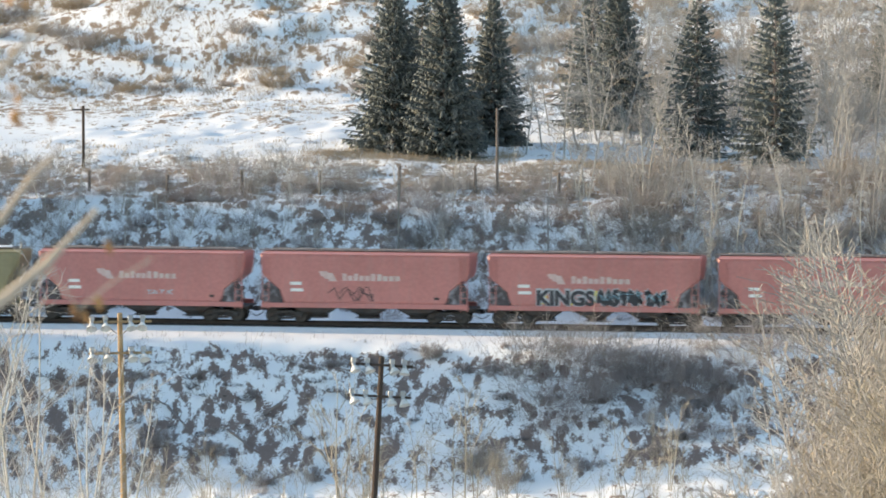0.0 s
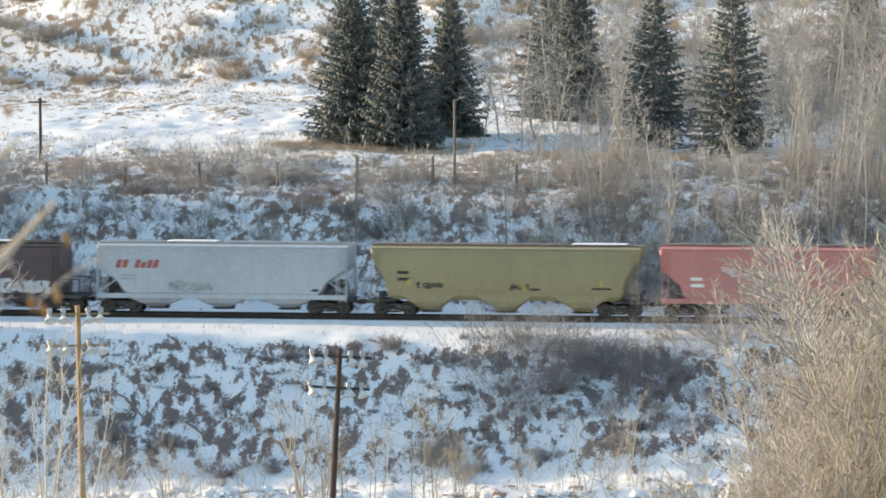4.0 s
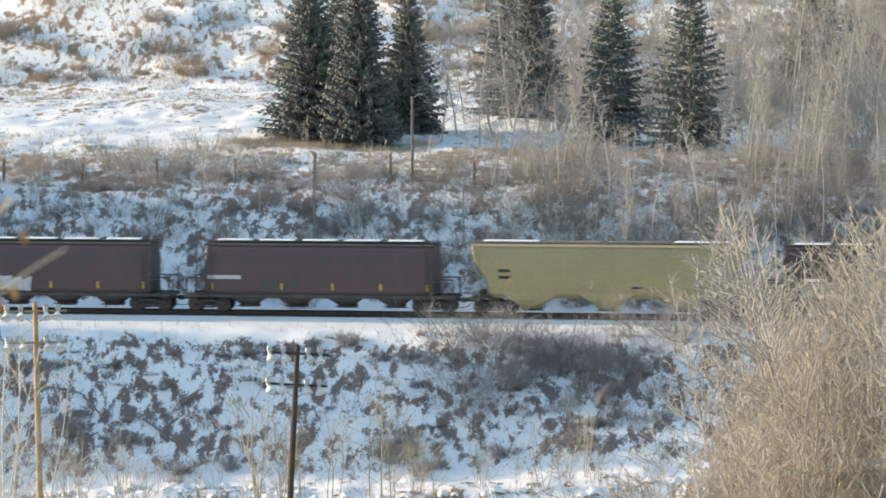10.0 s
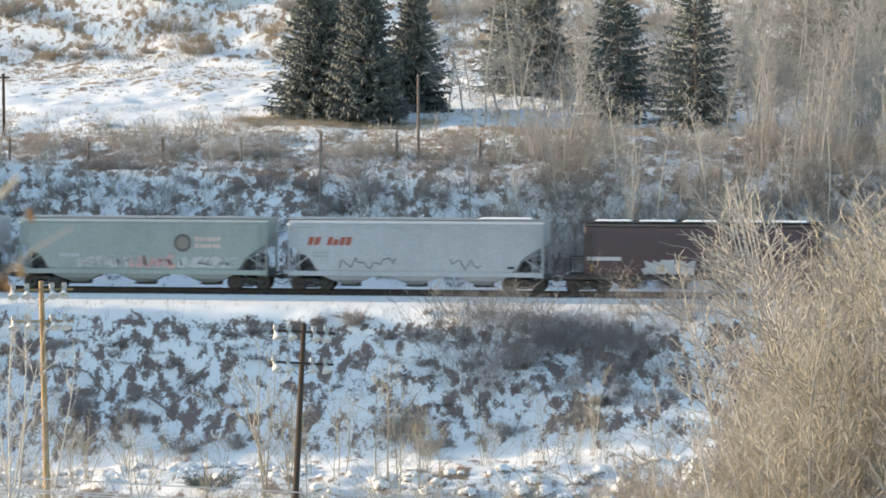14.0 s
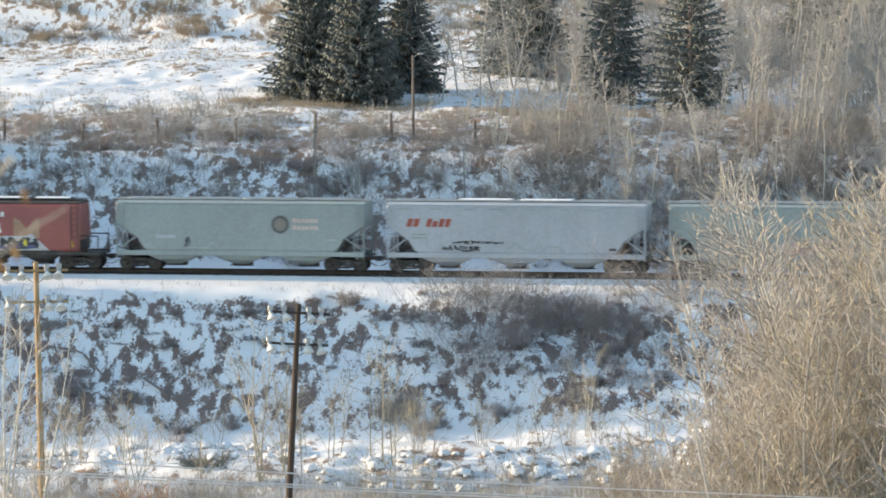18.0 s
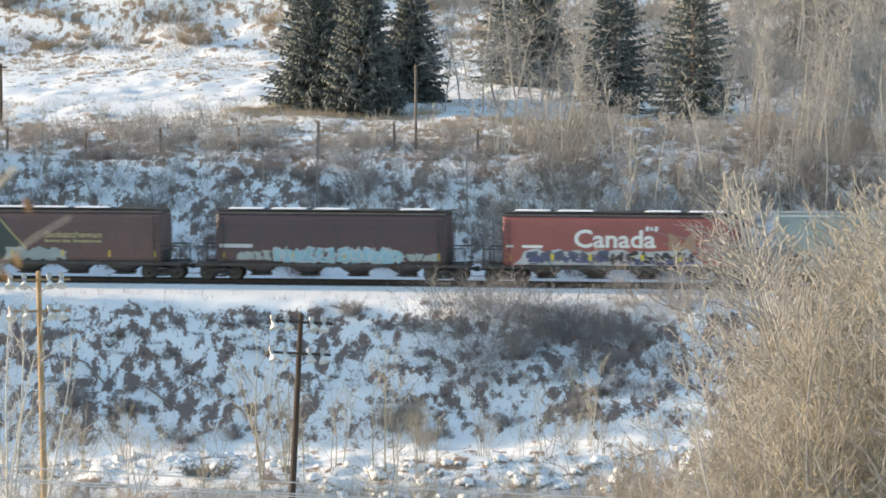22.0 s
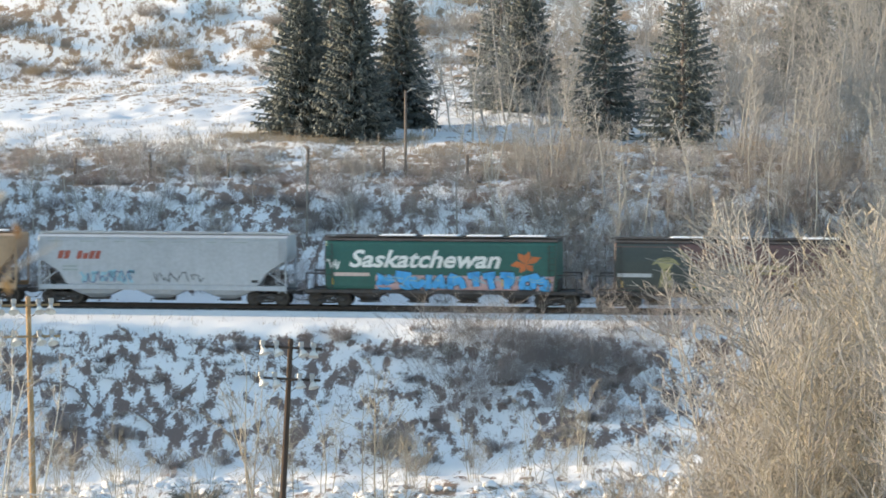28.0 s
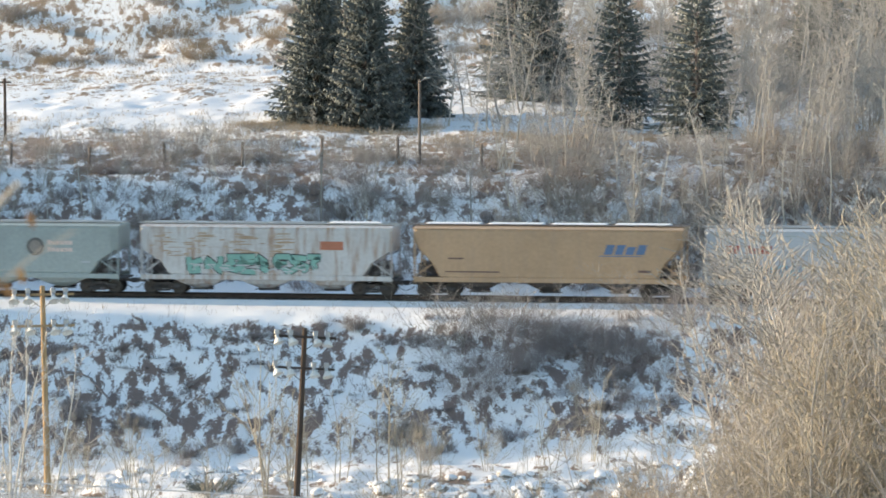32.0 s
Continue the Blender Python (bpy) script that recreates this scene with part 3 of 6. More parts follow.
def bogie_mesh():
    g = Geo()
    for y in (-1.0, 1.0):
        a, b = y - 0.07, y + 0.07
        frame_top = [(-1.18, 0.52), (-1.12, 0.64), (-0.62, 0.66), (-0.34, 0.80), (0.34, 0.80), (0.62, 0.66), (1.12, 0.64), (1.18, 0.52), (0.70, 0.50), (0.42, 0.60), (0.40, 0.66), (-0.40, 0.66), (-0.42, 0.60), (-0.70, 0.50)]
        g.prism(frame_top, a, b)
        g.prism([(-0.78, 0.52), (-0.40, 0.22), (0.40, 0.22), (0.78, 0.52), (0.62, 0.52), (0.34, 0.32), (-0.34, 0.32), (-0.62, 0.52)], a, b)
        for x in (-0.915, 0.915):
            g.box(x - 0.15, x + 0.15, a - 0.06, b + 0.06, 0.36, 0.60, 0.03)
        for x in (-0.2, 0.0, 0.2):
            g.turned((x, y, 0.33), (0, 0, 1), [(i * 0.04, 0.075 if i % 2 else 0.06) for i in range(9)], 8)
        for x in (-0.36, 0.36):
            g.box(x - 0.05, x + 0.05, a, b, 0.28, 0.7)
    g.box(-0.24, 0.24, -1.25, 1.25, 0.60, 0.80, 0.04)
    g.turned((0, 0, 0.78), (0, 0, 1), [(0, 0.3), (0.16, 0.3)], 12)
    for x in (-0.42, 0.42):
        g.box(x - 0.05, x + 0.05, -0.95, 0.95, 0.30, 0.42, 0.02)
    return g.mesh("bogie", M_BLACK)


WHEELSET, BOGIE = wheelset_mesh(), bogie_mesh()
AXLES = {"leading": [], "trailing": []}
WAGONS = []


def ladder_geo(x, y, z0, z1, width=0.42):
    g = Geo()
    for dx in (-width / 2, width / 2):
        g.box(x + dx - 0.025, x + dx + 0.025, y - 0.02, y + 0.02, z0, z1)
    z = z0 + 0.12
    while z < z1:
        g.box(x - width / 2, x + width / 2, y - 0.03, y - 0.01, z - 0.012, z + 0.012)
        z += 0.38
    return g


def wagon(style, length, centre, body_paint, label, seed, snow=0.5):
    """A covered hopper: hull, roof, hatches, hopper bays, sills, platforms, ladders, couplers, bogies with wheelsets."""
    r = random.Random(seed)
    levels = LEVELS[style]
    h = length / 2
    w = thing("hopper_wagon", label, "train wagon", "wagons of the passing train")
    w.matrix_basis = track_pose(centre)
    WAGONS.append((w, centre))
    hull = part("body", Geo().rings([(z, -h + i, h - i, -hw, hw, 0.10) for z, i, hw in levels]), body_paint, w)
    top = levels[-1]
    rw = top[2]
    reach = REACH[style]
    roof_h = 0.26
    roof = Geo().rings([(top[0] + 0.004, -h - 0.05, h + 0.05, -rw - 0.04, rw + 0.04, 0.05), (top[0] + 0.06, -h - 0.05, h + 0.05, -rw - 0.04, rw + 0.04, 0.05),
                        (top[0] + 0.16, -h, h, -rw * 0.72, rw * 0.72, 0.05), (top[0] + roof_h - 0.04, -h, h, -rw * 0.3, rw * 0.3, 0.05)])
    roof_ob = part("roof", roof, body_paint if style in ("three_bay", "rounded", "sloped", "short") else M_BLACK, w, "sooty roof sheet")
    # long trough hatches with rounded lids, and the grated walkways beside them
    count = 4 if style != "cylinder" else 5
    z0 = top[0] + roof_h - 0.05
    for i in range(count):
        a = -h + 0.5 + (length - 1.0) * i / count
        b = a + (length - 1.0) / count - 0.22
        part("hatch_cover", Geo().rings([(z0, a, b, -0.38, 0.38, 0.06), (z0 + 0.09, a, b, -0.38, 0.38, 0.06), (z0 + 0.14, a + 0.08, b - 0.08, -0.24, 0.24, 0.05)]), ROOF[style], w, "long loading hatch cover")
        if r.random() < snow:
            part("roof_snow", Geo().rings([(z0 + 0.10, a + 0.1, b - 0.1, -0.55, 0.40, 0.10), (z0 + 0.17, a + 0.2, b - 0.2, -0.45, 0.30, 0.12)]), M_SNOW, w, "strip of wind-packed snow")
    for y in (-0.62, 0.62):
        g = Geo().box(-h - 0.3, h + 0.3, y - 0.16, y + 0.16, z0 + 0.03, z0 + 0.07)
        for i in range(int(length / 1.6)):
            x = -h + 0.6 + i * 1.6
            g.box(x - 0.02, x + 0.02, y - 0.1, y + 0.1, z0 - 0.1, z0 + 0.03)
        part("roof_walkway", g, ROOF[style], w, "narrow grated walkway")
    # hopper bays
    deep = 0.30 if style != "rounded" else 0.24
    half = {"three_bay": 1.75, "short": 1.35, "rounded": 1.45, "cylinder": 1.25, "sloped": 1.6}[style]
    for bx in BAYS[style]:
        g = Geo()
        if style == "rounded":
            g.rings([(deep + 0.14, bx - 0.55, bx + 0.55, -0.9, 0.9, 0.05), (0.62, bx - 0.75, bx + 0.75, -1.15, 1.15, 0.1), (0.95, bx - 1.25, bx + 1.25, -1.33, 1.33, 0.1), (1.4, bx - 1.9, bx + 1.9, -1.36, 1.36, 0.1)])
        else:
            g.rings([(deep + 0.12, bx - 0.42, bx + 0.42, -0.75, 0.75, 0.04), (0.72, bx - half * 0.62, bx + half * 0.62, -1.2, 1.2, 0.05), (1.02, bx - half, bx + half, -1.34, 1.34, 0.05), (1.34, bx - half - 0.25, bx + half + 0.25, -1.36, 1.36, 0.05)])
        bay = part("hopper_bay", g, body_paint if style in ("rounded", "three_bay") else M_BLACK, w, "" if style in ("rounded", "three_bay") else "dark funnel-shaped discharge bay")
        gate = Geo().box(bx - 0.5, bx + 0.5, -0.85, 0.85, deep, deep + 0.12, 0.02)
        gate.tube((bx - 0.62, -1.05, deep + 0.07), (bx - 0.62, 1.05, deep + 0.07), 0.035, sides=6)
        gate.box(bx - 0.5, bx + 0.85, -0.90, -0.82, deep + 0.02, deep + 0.09)
        part("discharge_gate", gate, M_BLACK, bay, "black steel slide gate")
    # sills and platforms
    if style in ("three_bay", "short", "sloped"):
        for y in (-1.53, 1.53):
            part("side_sill", Geo().box(-h, h, y - 0.05, y + 0.05, 1.0, 1.30, 0.02), body_paint, w)
        for x in (-h + 0.06, h - 0.06) if style != "short" else ():
            for y in (-1.5, 1.5):
                part("corner_post", Geo().box(x - 0.06, x + 0.06, y - 0.06, y + 0.06, 1.28, 4.2, 0.015), body_paint, w)
        for k in (-1, 1):
            g = Geo()
            g.tube((k * (h - 0.15), -1.45, 1.4), (k * (h - 1.3), -1.45, 2.2), 0.05, sides=6)
            g.tube((k * (h - 0.7), -1.45, 1.3), (k * (h - 0.7), -1.45, 2.5), 0.04, sides=6)
            part("end_brace", g, body_paint if style != "short" else M_BLACK, w)
            # Dark plate fills the end recess where only shade lies.
            plate = [(k * (h - 1.75), 1.30), (k * (h - 0.10), 1.30), (k * (h - 0.10), 2.05), (k * (h - 0.55), 2.30), (k * (h - 1.42), 1.95)]
            depth = (-0.55, -0.45)
            if style == "short":
                plate = [(k * (h - 1.42), 1.28), (k * (h - 0.10), 1.28), (k * (h - 0.02), 2.15), (k * (h - 0.34), 2.62), (k * (h - 0.62), 2.60), (k * (h - 1.20), 2.12)]
                depth = (-1.50, -1.44)
            tank = Geo().turned((k * (h - 0.6), -1.1, 2.02), (0, 1, 0), [(0, 0.03), (0.03, 0.15), (2.17, 0.15), (2.2, 0.03)], 12)
            part("end_plate", Geo().prism(plate[::k], *depth), M_END_SHADE, w, "dark plate standing in for end recess shade, dusted with frost")
            part("air_reservoir", tank, M_BLACK, w, "black air reservoir")
    elif style == "cylinder":
        for y in (-1.42, 1.42):
            part("side_sill", Geo().box(-h - 1.3, h + 1.3, y - 0.06, y + 0.06, 0.92, 1.14, 0.02), M_BLACK, w, "black side sill")
        for k in (-1, 1):
            g = Geo()
            g.rings([(1.2, min(k * h, k * (h + 0.05)), max(k * h, k * (h + 0.05)), -1.2, 1.2, 0.02), (1.9, min(k * (h - 0.4), k * (h + 0.05)), max(k * (h - 0.4), k * (h + 0.05)), -1.25, 1.25, 0.02)])
            for y in (-1.36, 1.36):
                g.box(k * (h + 1.2) - 0.04, k * (h + 1.2) + 0.04, y - 0.04, y + 0.04, 1.1, 2.2)
                g.box(min(k * h, k * (h + 1.22)), max(k * h, k * (h + 1.22)), y - 0.03, y + 0.03, 2.12, 2.2)
            g.box(k * (h + 0.55) - 0.03, k * (h + 0.55) + 0.03, -1.4, -1.34, 1.1, 4.25)
            part("end_frame", g, M_BLACK, w, "black end handrail frame")
    for k in (-1, 1):
        a, b = sorted((k * (h - 1.6), k * (h + reach - 0.38)))
        part("end_platform", Geo().box(a, b, -1.4, 1.4, 0.94, 1.04, 0.02).box(a, b, -0.35, 0.35, 0.72, 0.95, 0.02), M_BLACK, w, "black end platform")
        g = Geo().turned((k * (h - 0.62), -0.9, 1.35), (0, 1, 0), [(0, 0.05), (0.02, 0.2), (0.9, 0.2), (0.95, 0.05)], 10) if k < 0 else Geo().turned((k * (h - 0.8), -0.5, 1.32), (k, 0, 0), [(0, 0.05), (0.02, 0.17), (0.5, 0.17), (0.55, 0.05)], 10)
        part("brake_cylinder", g, M_BLACK, w)
        lx = k * (h - 0.28)
        part("ladder", ladder_geo(lx, -levels[3][2] - 0.05, 0.85, levels[-1][0] - 0.1), body_paint if style != "cylinder" else M_BLACK, w)
        cx = k * (h + reach)
        a, b = sorted((k * (h - 0.2), cx - k * 0.16))
        g = Geo().box(a, b, -0.09, 0.09, 0.72, 0.92, 0.02).box(cx - 0.18, cx + 0.12 * 0 + 0.10, -0.17, 0.17, 0.66, 0.96, 0.03)
        part("coupler", g, M_BLACK, w)
        hose = Geo()
        pts = [(k * (h + reach * q), -0.35, 0.78 - 0.42 * math.sin(q * math.pi * 0.5)) for q in (0.25, 0.45, 0.65, 0.85, 1.0)]
        for p, q in zip(pts, pts[1:]):
            hose.tube(p, q, 0.03, sides=6)
        part("brake_hose", hose, M_BLACK, w, "sagging rubber brake hose")
        bx = k * (h - BOGIE_IN[style])
        bogie = part("bogie", BOGIE, None, w, "black cast-steel bogie", at=pose(bx, 0, 0))
        for which, x in (("leading", 0.915), ("trailing", -0.915)):
            ws = part("wheelset", WHEELSET, None, bogie, "pair of worn steel wheels on an axle", at=pose(x, 0, WHEEL_R))
            AXLES[which].append(ws)
    if style in ("cylinder", "rounded"):
        for i, x in enumerate((-h + 2.5, h - 2.4) if style == "rounded" else (-h + 0.5, -2.4, 0.9, 4.0, h - 0.45)):
            z = 2.0 if style == "rounded" else 1.45
            part("reflector", Side(levels).shape([block(x - 0.06, x + 0.06, z, z + 0.42)], 0.02), P_REFLECT, w, "yellow reflector strip")
    return w, Side(levels), h


def number_bars(w, side, x, mat=None, z=2.45):
    """Running letters and numbers as plain bars."""
    part("number_bar", side.shape([block(x, x + 0.75, z, z + 0.20)]), mat or P_LETTER, w, "plain bar of running letters")
    part("number_bar", side.shape([block(x + 0.02, x + 0.85, z - 0.42, z - 0.22)]), mat or P_LETTER, w, "plain bar of running numbers")


def potash_wagon(centre, seed, tagging):
    w, side, h = wagon("short", 13.45, centre, P_RED, "faded red covered hopper wagon with white lettering blocks", seed, 0.0)
    x = -h + 3.9
    painted("emblem", side, [block(x, x + 0.55, 3.02, 3.34, -0.4), block(x + 0.25, x + 0.95, 2.86, 3.24, -0.5), block(x + 0.55, x + 1.05, 2.70, 3.0, -0.5)], P_WORN, w, "faded white three-leaved emblem", lift=0.012)
    painted("letter_block", side, blocks_row(-h + 5.3, -h + 7.5, 2.75, 0.46, 0.33, "TlTllT"), P_WORN, w, "faded white block lettering")
    painted("letter_block", side, blocks_row(-h + 7.55, -h + 9.1, 2.75, 0.44, 0.32, "Tlll"), P_FADED, w, "faint thin block lettering")
    number_bars(w, side, -h + 1.9)
    painted("number_bar", side, [block(h - 2.2, h - 1.9, 1.6, 1.75)], P_DARKSIGN, w, lift=0.012)
    if tagging == "tag":
        sprayed(side, tag_letters(-h + 7.0, -h + 8.8, 1.72, 2.05, 4, 3), 0.09, S_PALE, w, "small pale sprayed tag", lift=0.014)
    elif tagging == "bike":
        for i in range(3):
            part("graffiti", side.ribbon(scribble(-h + 4.4 + i * 0.7, -h + 7.4, 1.5, 2.3, 11 + i, 0.045, 9), 0.055, 0.014 + 0.004 * i), S_BLACK, w, "thin black sprayed scrawl")
    elif tagging == "large":
        painted("sprayed_patch", side, [block(-h + 3.4, -h + 3.75, 1.45, 2.2), block(-h + 5.0, -h + 5.4, 1.4, 2.1), block(-h + 6.75, -h + 7.05, 1.6, 2.3), block(-h + 8.6, -h + 8.9, 1.8, 2.2)], S_YELLOW, w, "yellow spray between the letters", lift=0.009)
        part("sprayed_outline", side.word(WORD_KINGS_EDGE, -h + 3.05, -h + 6.85, 1.42, 1.28, 0.013), S_PALE, w, "pale rim of the sprayed word")
        part("sprayed_word", side.word(WORD_KINGS, -h + 3.1, -h + 6.8, 1.40, 1.25, 0.020), S_BLACK, w, "large black sprayed word KINGS")
        bubble(side, -h + 6.95, -h + 11.4, 1.38, 2.32, 9, 6, 0.26, S_BLACK, S_PALE, w, "large black sprayed letters that cannot be read", 0.013)
        sprayed(side, tag_letters(-h + 7.1, -h + 11.3, 1.7, 2.25, 6, 7), 0.04, S_CYAN, w, "thin pale blue spray line", lift=0.030)


def pale_wagon(centre, length, seed, tagging):
    w, side, h = wagon("three_bay", length, centre, P_WHITE, "pale grey three-bay covered hopper wagon with red lettering blocks", seed, 0.25)
    painted("letter_block", side, blocks_row(-h + 1.25, -h + 2.1, 2.95, 0.52, 0.5, "TT", 0.3), P_SIGNRED, w, "slanted red block lettering")
    painted("letter_block", side, blocks_row(-h + 2.5, -h + 4.1, 2.95, 0.52, 0.37, "TlTT", 0.3), P_SIGNRED, w, "slanted red block lettering")
    painted("number_bar", side, [block(h - 2.3, h - 1.85, 1.52, 1.68)], P_DARKSIGN, w, lift=0.012)
    painted("number_bar", side, [block(-h + 1.6, -h + 2.5, 2.42, 2.52), block(-h + 1.6, -h + 2.6, 2.2, 2.3)], P_GREY, w, "faint bar of running numbers", lift=0.012)
    # Broken grey strips painted along the wall top as eave shade.
    eave = [block(-h + 0.6 + i * 2.0 + 0.2 * (i % 3), -h + 1.7 + i * 2.0, 4.05, 4.10) for i in range(int(length / 2.0) - 1)]
    painted("eave_shade_strip", side, eave, P_GREY, w, "grey strip painted as shade below the eaves", lift=0.012)
    if tagging == 1:
        sprayed(side, tag_letters(-h + 4.6, -h + 7.6, 1.45, 2.1, 6, 21), 0.17, P_GREY, w, "half-buffed grey tag", lift=0.014)
    if tagging == 2:
        part("graffiti", side.ribbon(scribble(-h + 3.2, -h + 7.0, 1.55, 2.1, 22), 0.055, 0.014), P_DARKSIGN, w, "thin black scrawl")
        part("graffiti", side.ribbon(scribble(-h + 10.4, -h + 12.4, 1.5, 2.1, 23, 0.06, 8), 0.055, 0.014), P_DARKSIGN, w, "thin black scrawl")
    if tagging == 3:
        sprayed(side, tag_letters(-h + 3.5, -h + 6.0, 1.42, 1.85, 6, 24), 0.11, S_BLACK, w, "dark sprayed letters that cannot be read", lift=0.014)
        sprayed(side, tag_letters(-h + 4.2, -h + 7.5, 1.9, 2.12, 9, 25), 0.07, P_DARKSIGN, w, "dark sprayed letters that cannot be read", lift=0.014)
        part("graffiti", side.ribbon(scribble(-h + 7.7, -h + 11.2, 1.5, 2.1, 26), 0.055, 0.014), P_GREY, w)
    if tagging == 4:
        sprayed(side, tag_letters(-h + 2.7, -h + 6.4, 1.42, 2.2, 6, 27), 0.20, S_CYAN, w, "faded blue-grey sprayed letters", lift=0.012)
        part("graffiti", side.ribbon(scribble(-h + 3.0, -h + 6.2, 1.5, 2.15, 28, 0.04, 22), 0.055, 0.020), S_NAVY, w)
        part("graffiti", side.ribbon(scribble(-h + 7.6, -h + 9.8, 1.5, 2.1, 29, 0.05, 14), 0.055, 0.014), P_DARKSIGN, w, "thin black scrawl")
        part("graffiti", side.ribbon(scribble(-h + 10.0, -h + 10.9, 1.6, 2.0, 30, 0.05, 6), 0.055, 0.014), P_DARKSIGN, w)


def grey_wagon(centre, length, seed, tagging):
    w, side, h = wagon("three_bay", length, centre, P_GREY, "greenish grey covered hopper wagon with a round faded emblem", seed, 0.1)
    cx = -h + 10.7
    disc = lambda rad: [(cx + rad * math.cos(a * math.tau / 20), 3.02 + rad * math.sin(a * math.tau / 20)) for a in range(20)]
    part("emblem", side.shape([disc(0.58)], 0.012), paint("dark_emblem_paint", (0.11, 0.115, 0.115), (0.17, 0.15, 0.14)), w, "dark round emblem")
    part("emblem_centre", side.shape([disc(0.40)], 0.020), paint("faded_emblem_paint", (0.24, 0.22, 0.20), (0.30, 0.29, 0.27)), w)
    painted("letter_block", side, blocks_row(-h + 11.5, -h + 13.2, 3.15, 0.3, 0.24, "Tlllll") + blocks_row(-h + 11.5, -h + 13.2, 2.7, 0.3, 0.24, "Tlllll"), P_FADED, w, "faded reddish block lettering")
    painted("number_bar", side, [block(-h + 2.6, -h + 3.9, 2.1, 2.3), block(-h + 13.7, -h + 14.3, 2.0, 2.1)], P_WHITE, w, "faint bar of running numbers", lift=0.012)
    if tagging:
        sprayed(side, tag_letters(-h + 3.7, -h + 7.3, 1.42, 2.1, 6, 31), 0.18, S_PALE, w, "white sprayed letters that cannot be read", lift=0.014)
        sprayed(side, tag_letters(-h + 7.3, -h + 10.2, 1.42, 2.2, 5, 32), 0.20, S_PINK, w, "pink sprayed letters that cannot be read", lift=0.014)
        sprayed(side, tag_letters(-h + 10.3, -h + 13.8, 1.45, 2.1, 8, 33), 0.17, S_PALE, w, "white sprayed letters that cannot be read", lift=0.014)
    else:
        part("graffiti", side.ribbon(scribble(-h + 4.4, -h + 7.0, 1.5, 2.2, 34, 0.05, 10), 0.055, 0.014), P_WHITE, w, "faint scrawl")
        part("graffiti", side.ribbon(scribble(-h + 4.5, -h + 4.8, 1.5, 2.2, 35, 0.05, 5), 0.06, 0.020), P_DARKSIGN, w, "short dark scrawl")


def round_wagon(centre, body, seed, olive):
    w, side, h = wagon("rounded", 17.2, centre, body, "%s covered hopper wagon with rounded tapering ends" % ("dirty olive" if olive else "dull yellow"), seed, 0.35)
    number_bars(w, side, -h + 1.75, P_DARKSIGN, 2.7)
    if olive:
        sprayed(side, tag_letters(-h + 2.95, -h + 4.7, 1.8, 2.2, 5, 41), 0.10, P_DARKSIGN, w, "small dark sprayed tag", lift=0.014)
        sprayed(side, tag_letters(-h + 8.9, -h + 10.3, 1.75, 2.15, 4, 42), 0.10, P_DARKSIGN, w, "small dark sprayed tag", lift=0.014)
        part("reflector", side.shape([block(-h + 9.75, -h + 9.87, 1.72, 2.2)], 0.022), P_REFLECT, w, "yellow reflector strip")
    painted("number_bar", side, [block(-h + 10.2, -h + 10.9, 1.72, 1.86), block(-h + 14.2, -h + 15.4, 1.8, 1.92)], P_DARKSIGN, w, lift=0.012)


def tan_wagon(centre, seed):
    w, side, h = wagon("sloped", 17.1, centre, P_TAN, "weathered orange-yellow covered hopper wagon with blue lettering blocks", seed, 0.8)
    painted("letter_block", side, blocks_row(h - 5.0, h - 2.3, 2.82, 0.62, 0.5, "TTlT", 0.35), P_SIGNBLUE, w, "slanted blue block lettering")
    part("lettering_line", side.shape([block(h - 5.3, h - 2.6, 2.70, 2.75)]), P_SIGNBLUE, w)
    painted("number_bar", side, [block(-h + 2.2, -h + 3.2, 2.45, 2.55), block(-h + 2.0, -h + 5.5, 1.62, 1.70), block(h - 2.8, h - 2.0, 1.7, 1.85)], P_BROWN, w, "faint bar of running numbers", lift=0.012)


def rusty_wagon(centre, seed):
    w, side, h = wagon("three_bay", 16.35, centre, P_RUSTY, "white covered hopper wagon with rust patches and mint graffiti", seed, 0.2)
    rust = paint("rust_patch", (0.37, 0.27, 0.19), (0.46, 0.38, 0.31), 0.7)
    r = random.Random(9)
    patches = []
    for cx in (1.0, 3.1, 5.7, 8.3):
        for k in range(15):
            z = 4.0 - k * 0.10 - 0.05 * r.random()
            a = -h + cx + r.gauss(0.2, 0.35)
            b, c = a + r.uniform(0.3, 1.5), z - r.uniform(0.03, 0.12)
            patches.append([(a, z - 0.02), (a + 0.3 * (b - a), c), (b - 0.1, c + 0.02), (b, z - 0.01), (a + 0.6 * (b - a), z + r.uniform(0.0, 0.05))])
    painted("rust_patch", side, patches, rust, w, "brown rust streak", lift=0.010)
    part("repair_patch", side.shape([block(-h + 11.7, -h + 13.2, 2.95, 3.5)], 0.014), paint("red_lead_patch", (0.42, 0.16, 0.10)), w, "red primer rectangle")
    bubble(side, -h + 3.0, -h + 12.0, 1.50, 2.5, 8, 51, 0.34, S_TEAL, S_BLACK, w, "mint green sprayed letters that cannot be read")
    sprayed(side, tag_letters(-h + 3.2, -h + 12.0, 1.55, 2.0, 9, 52), 0.07, S_PALE, w, lift=0.030)


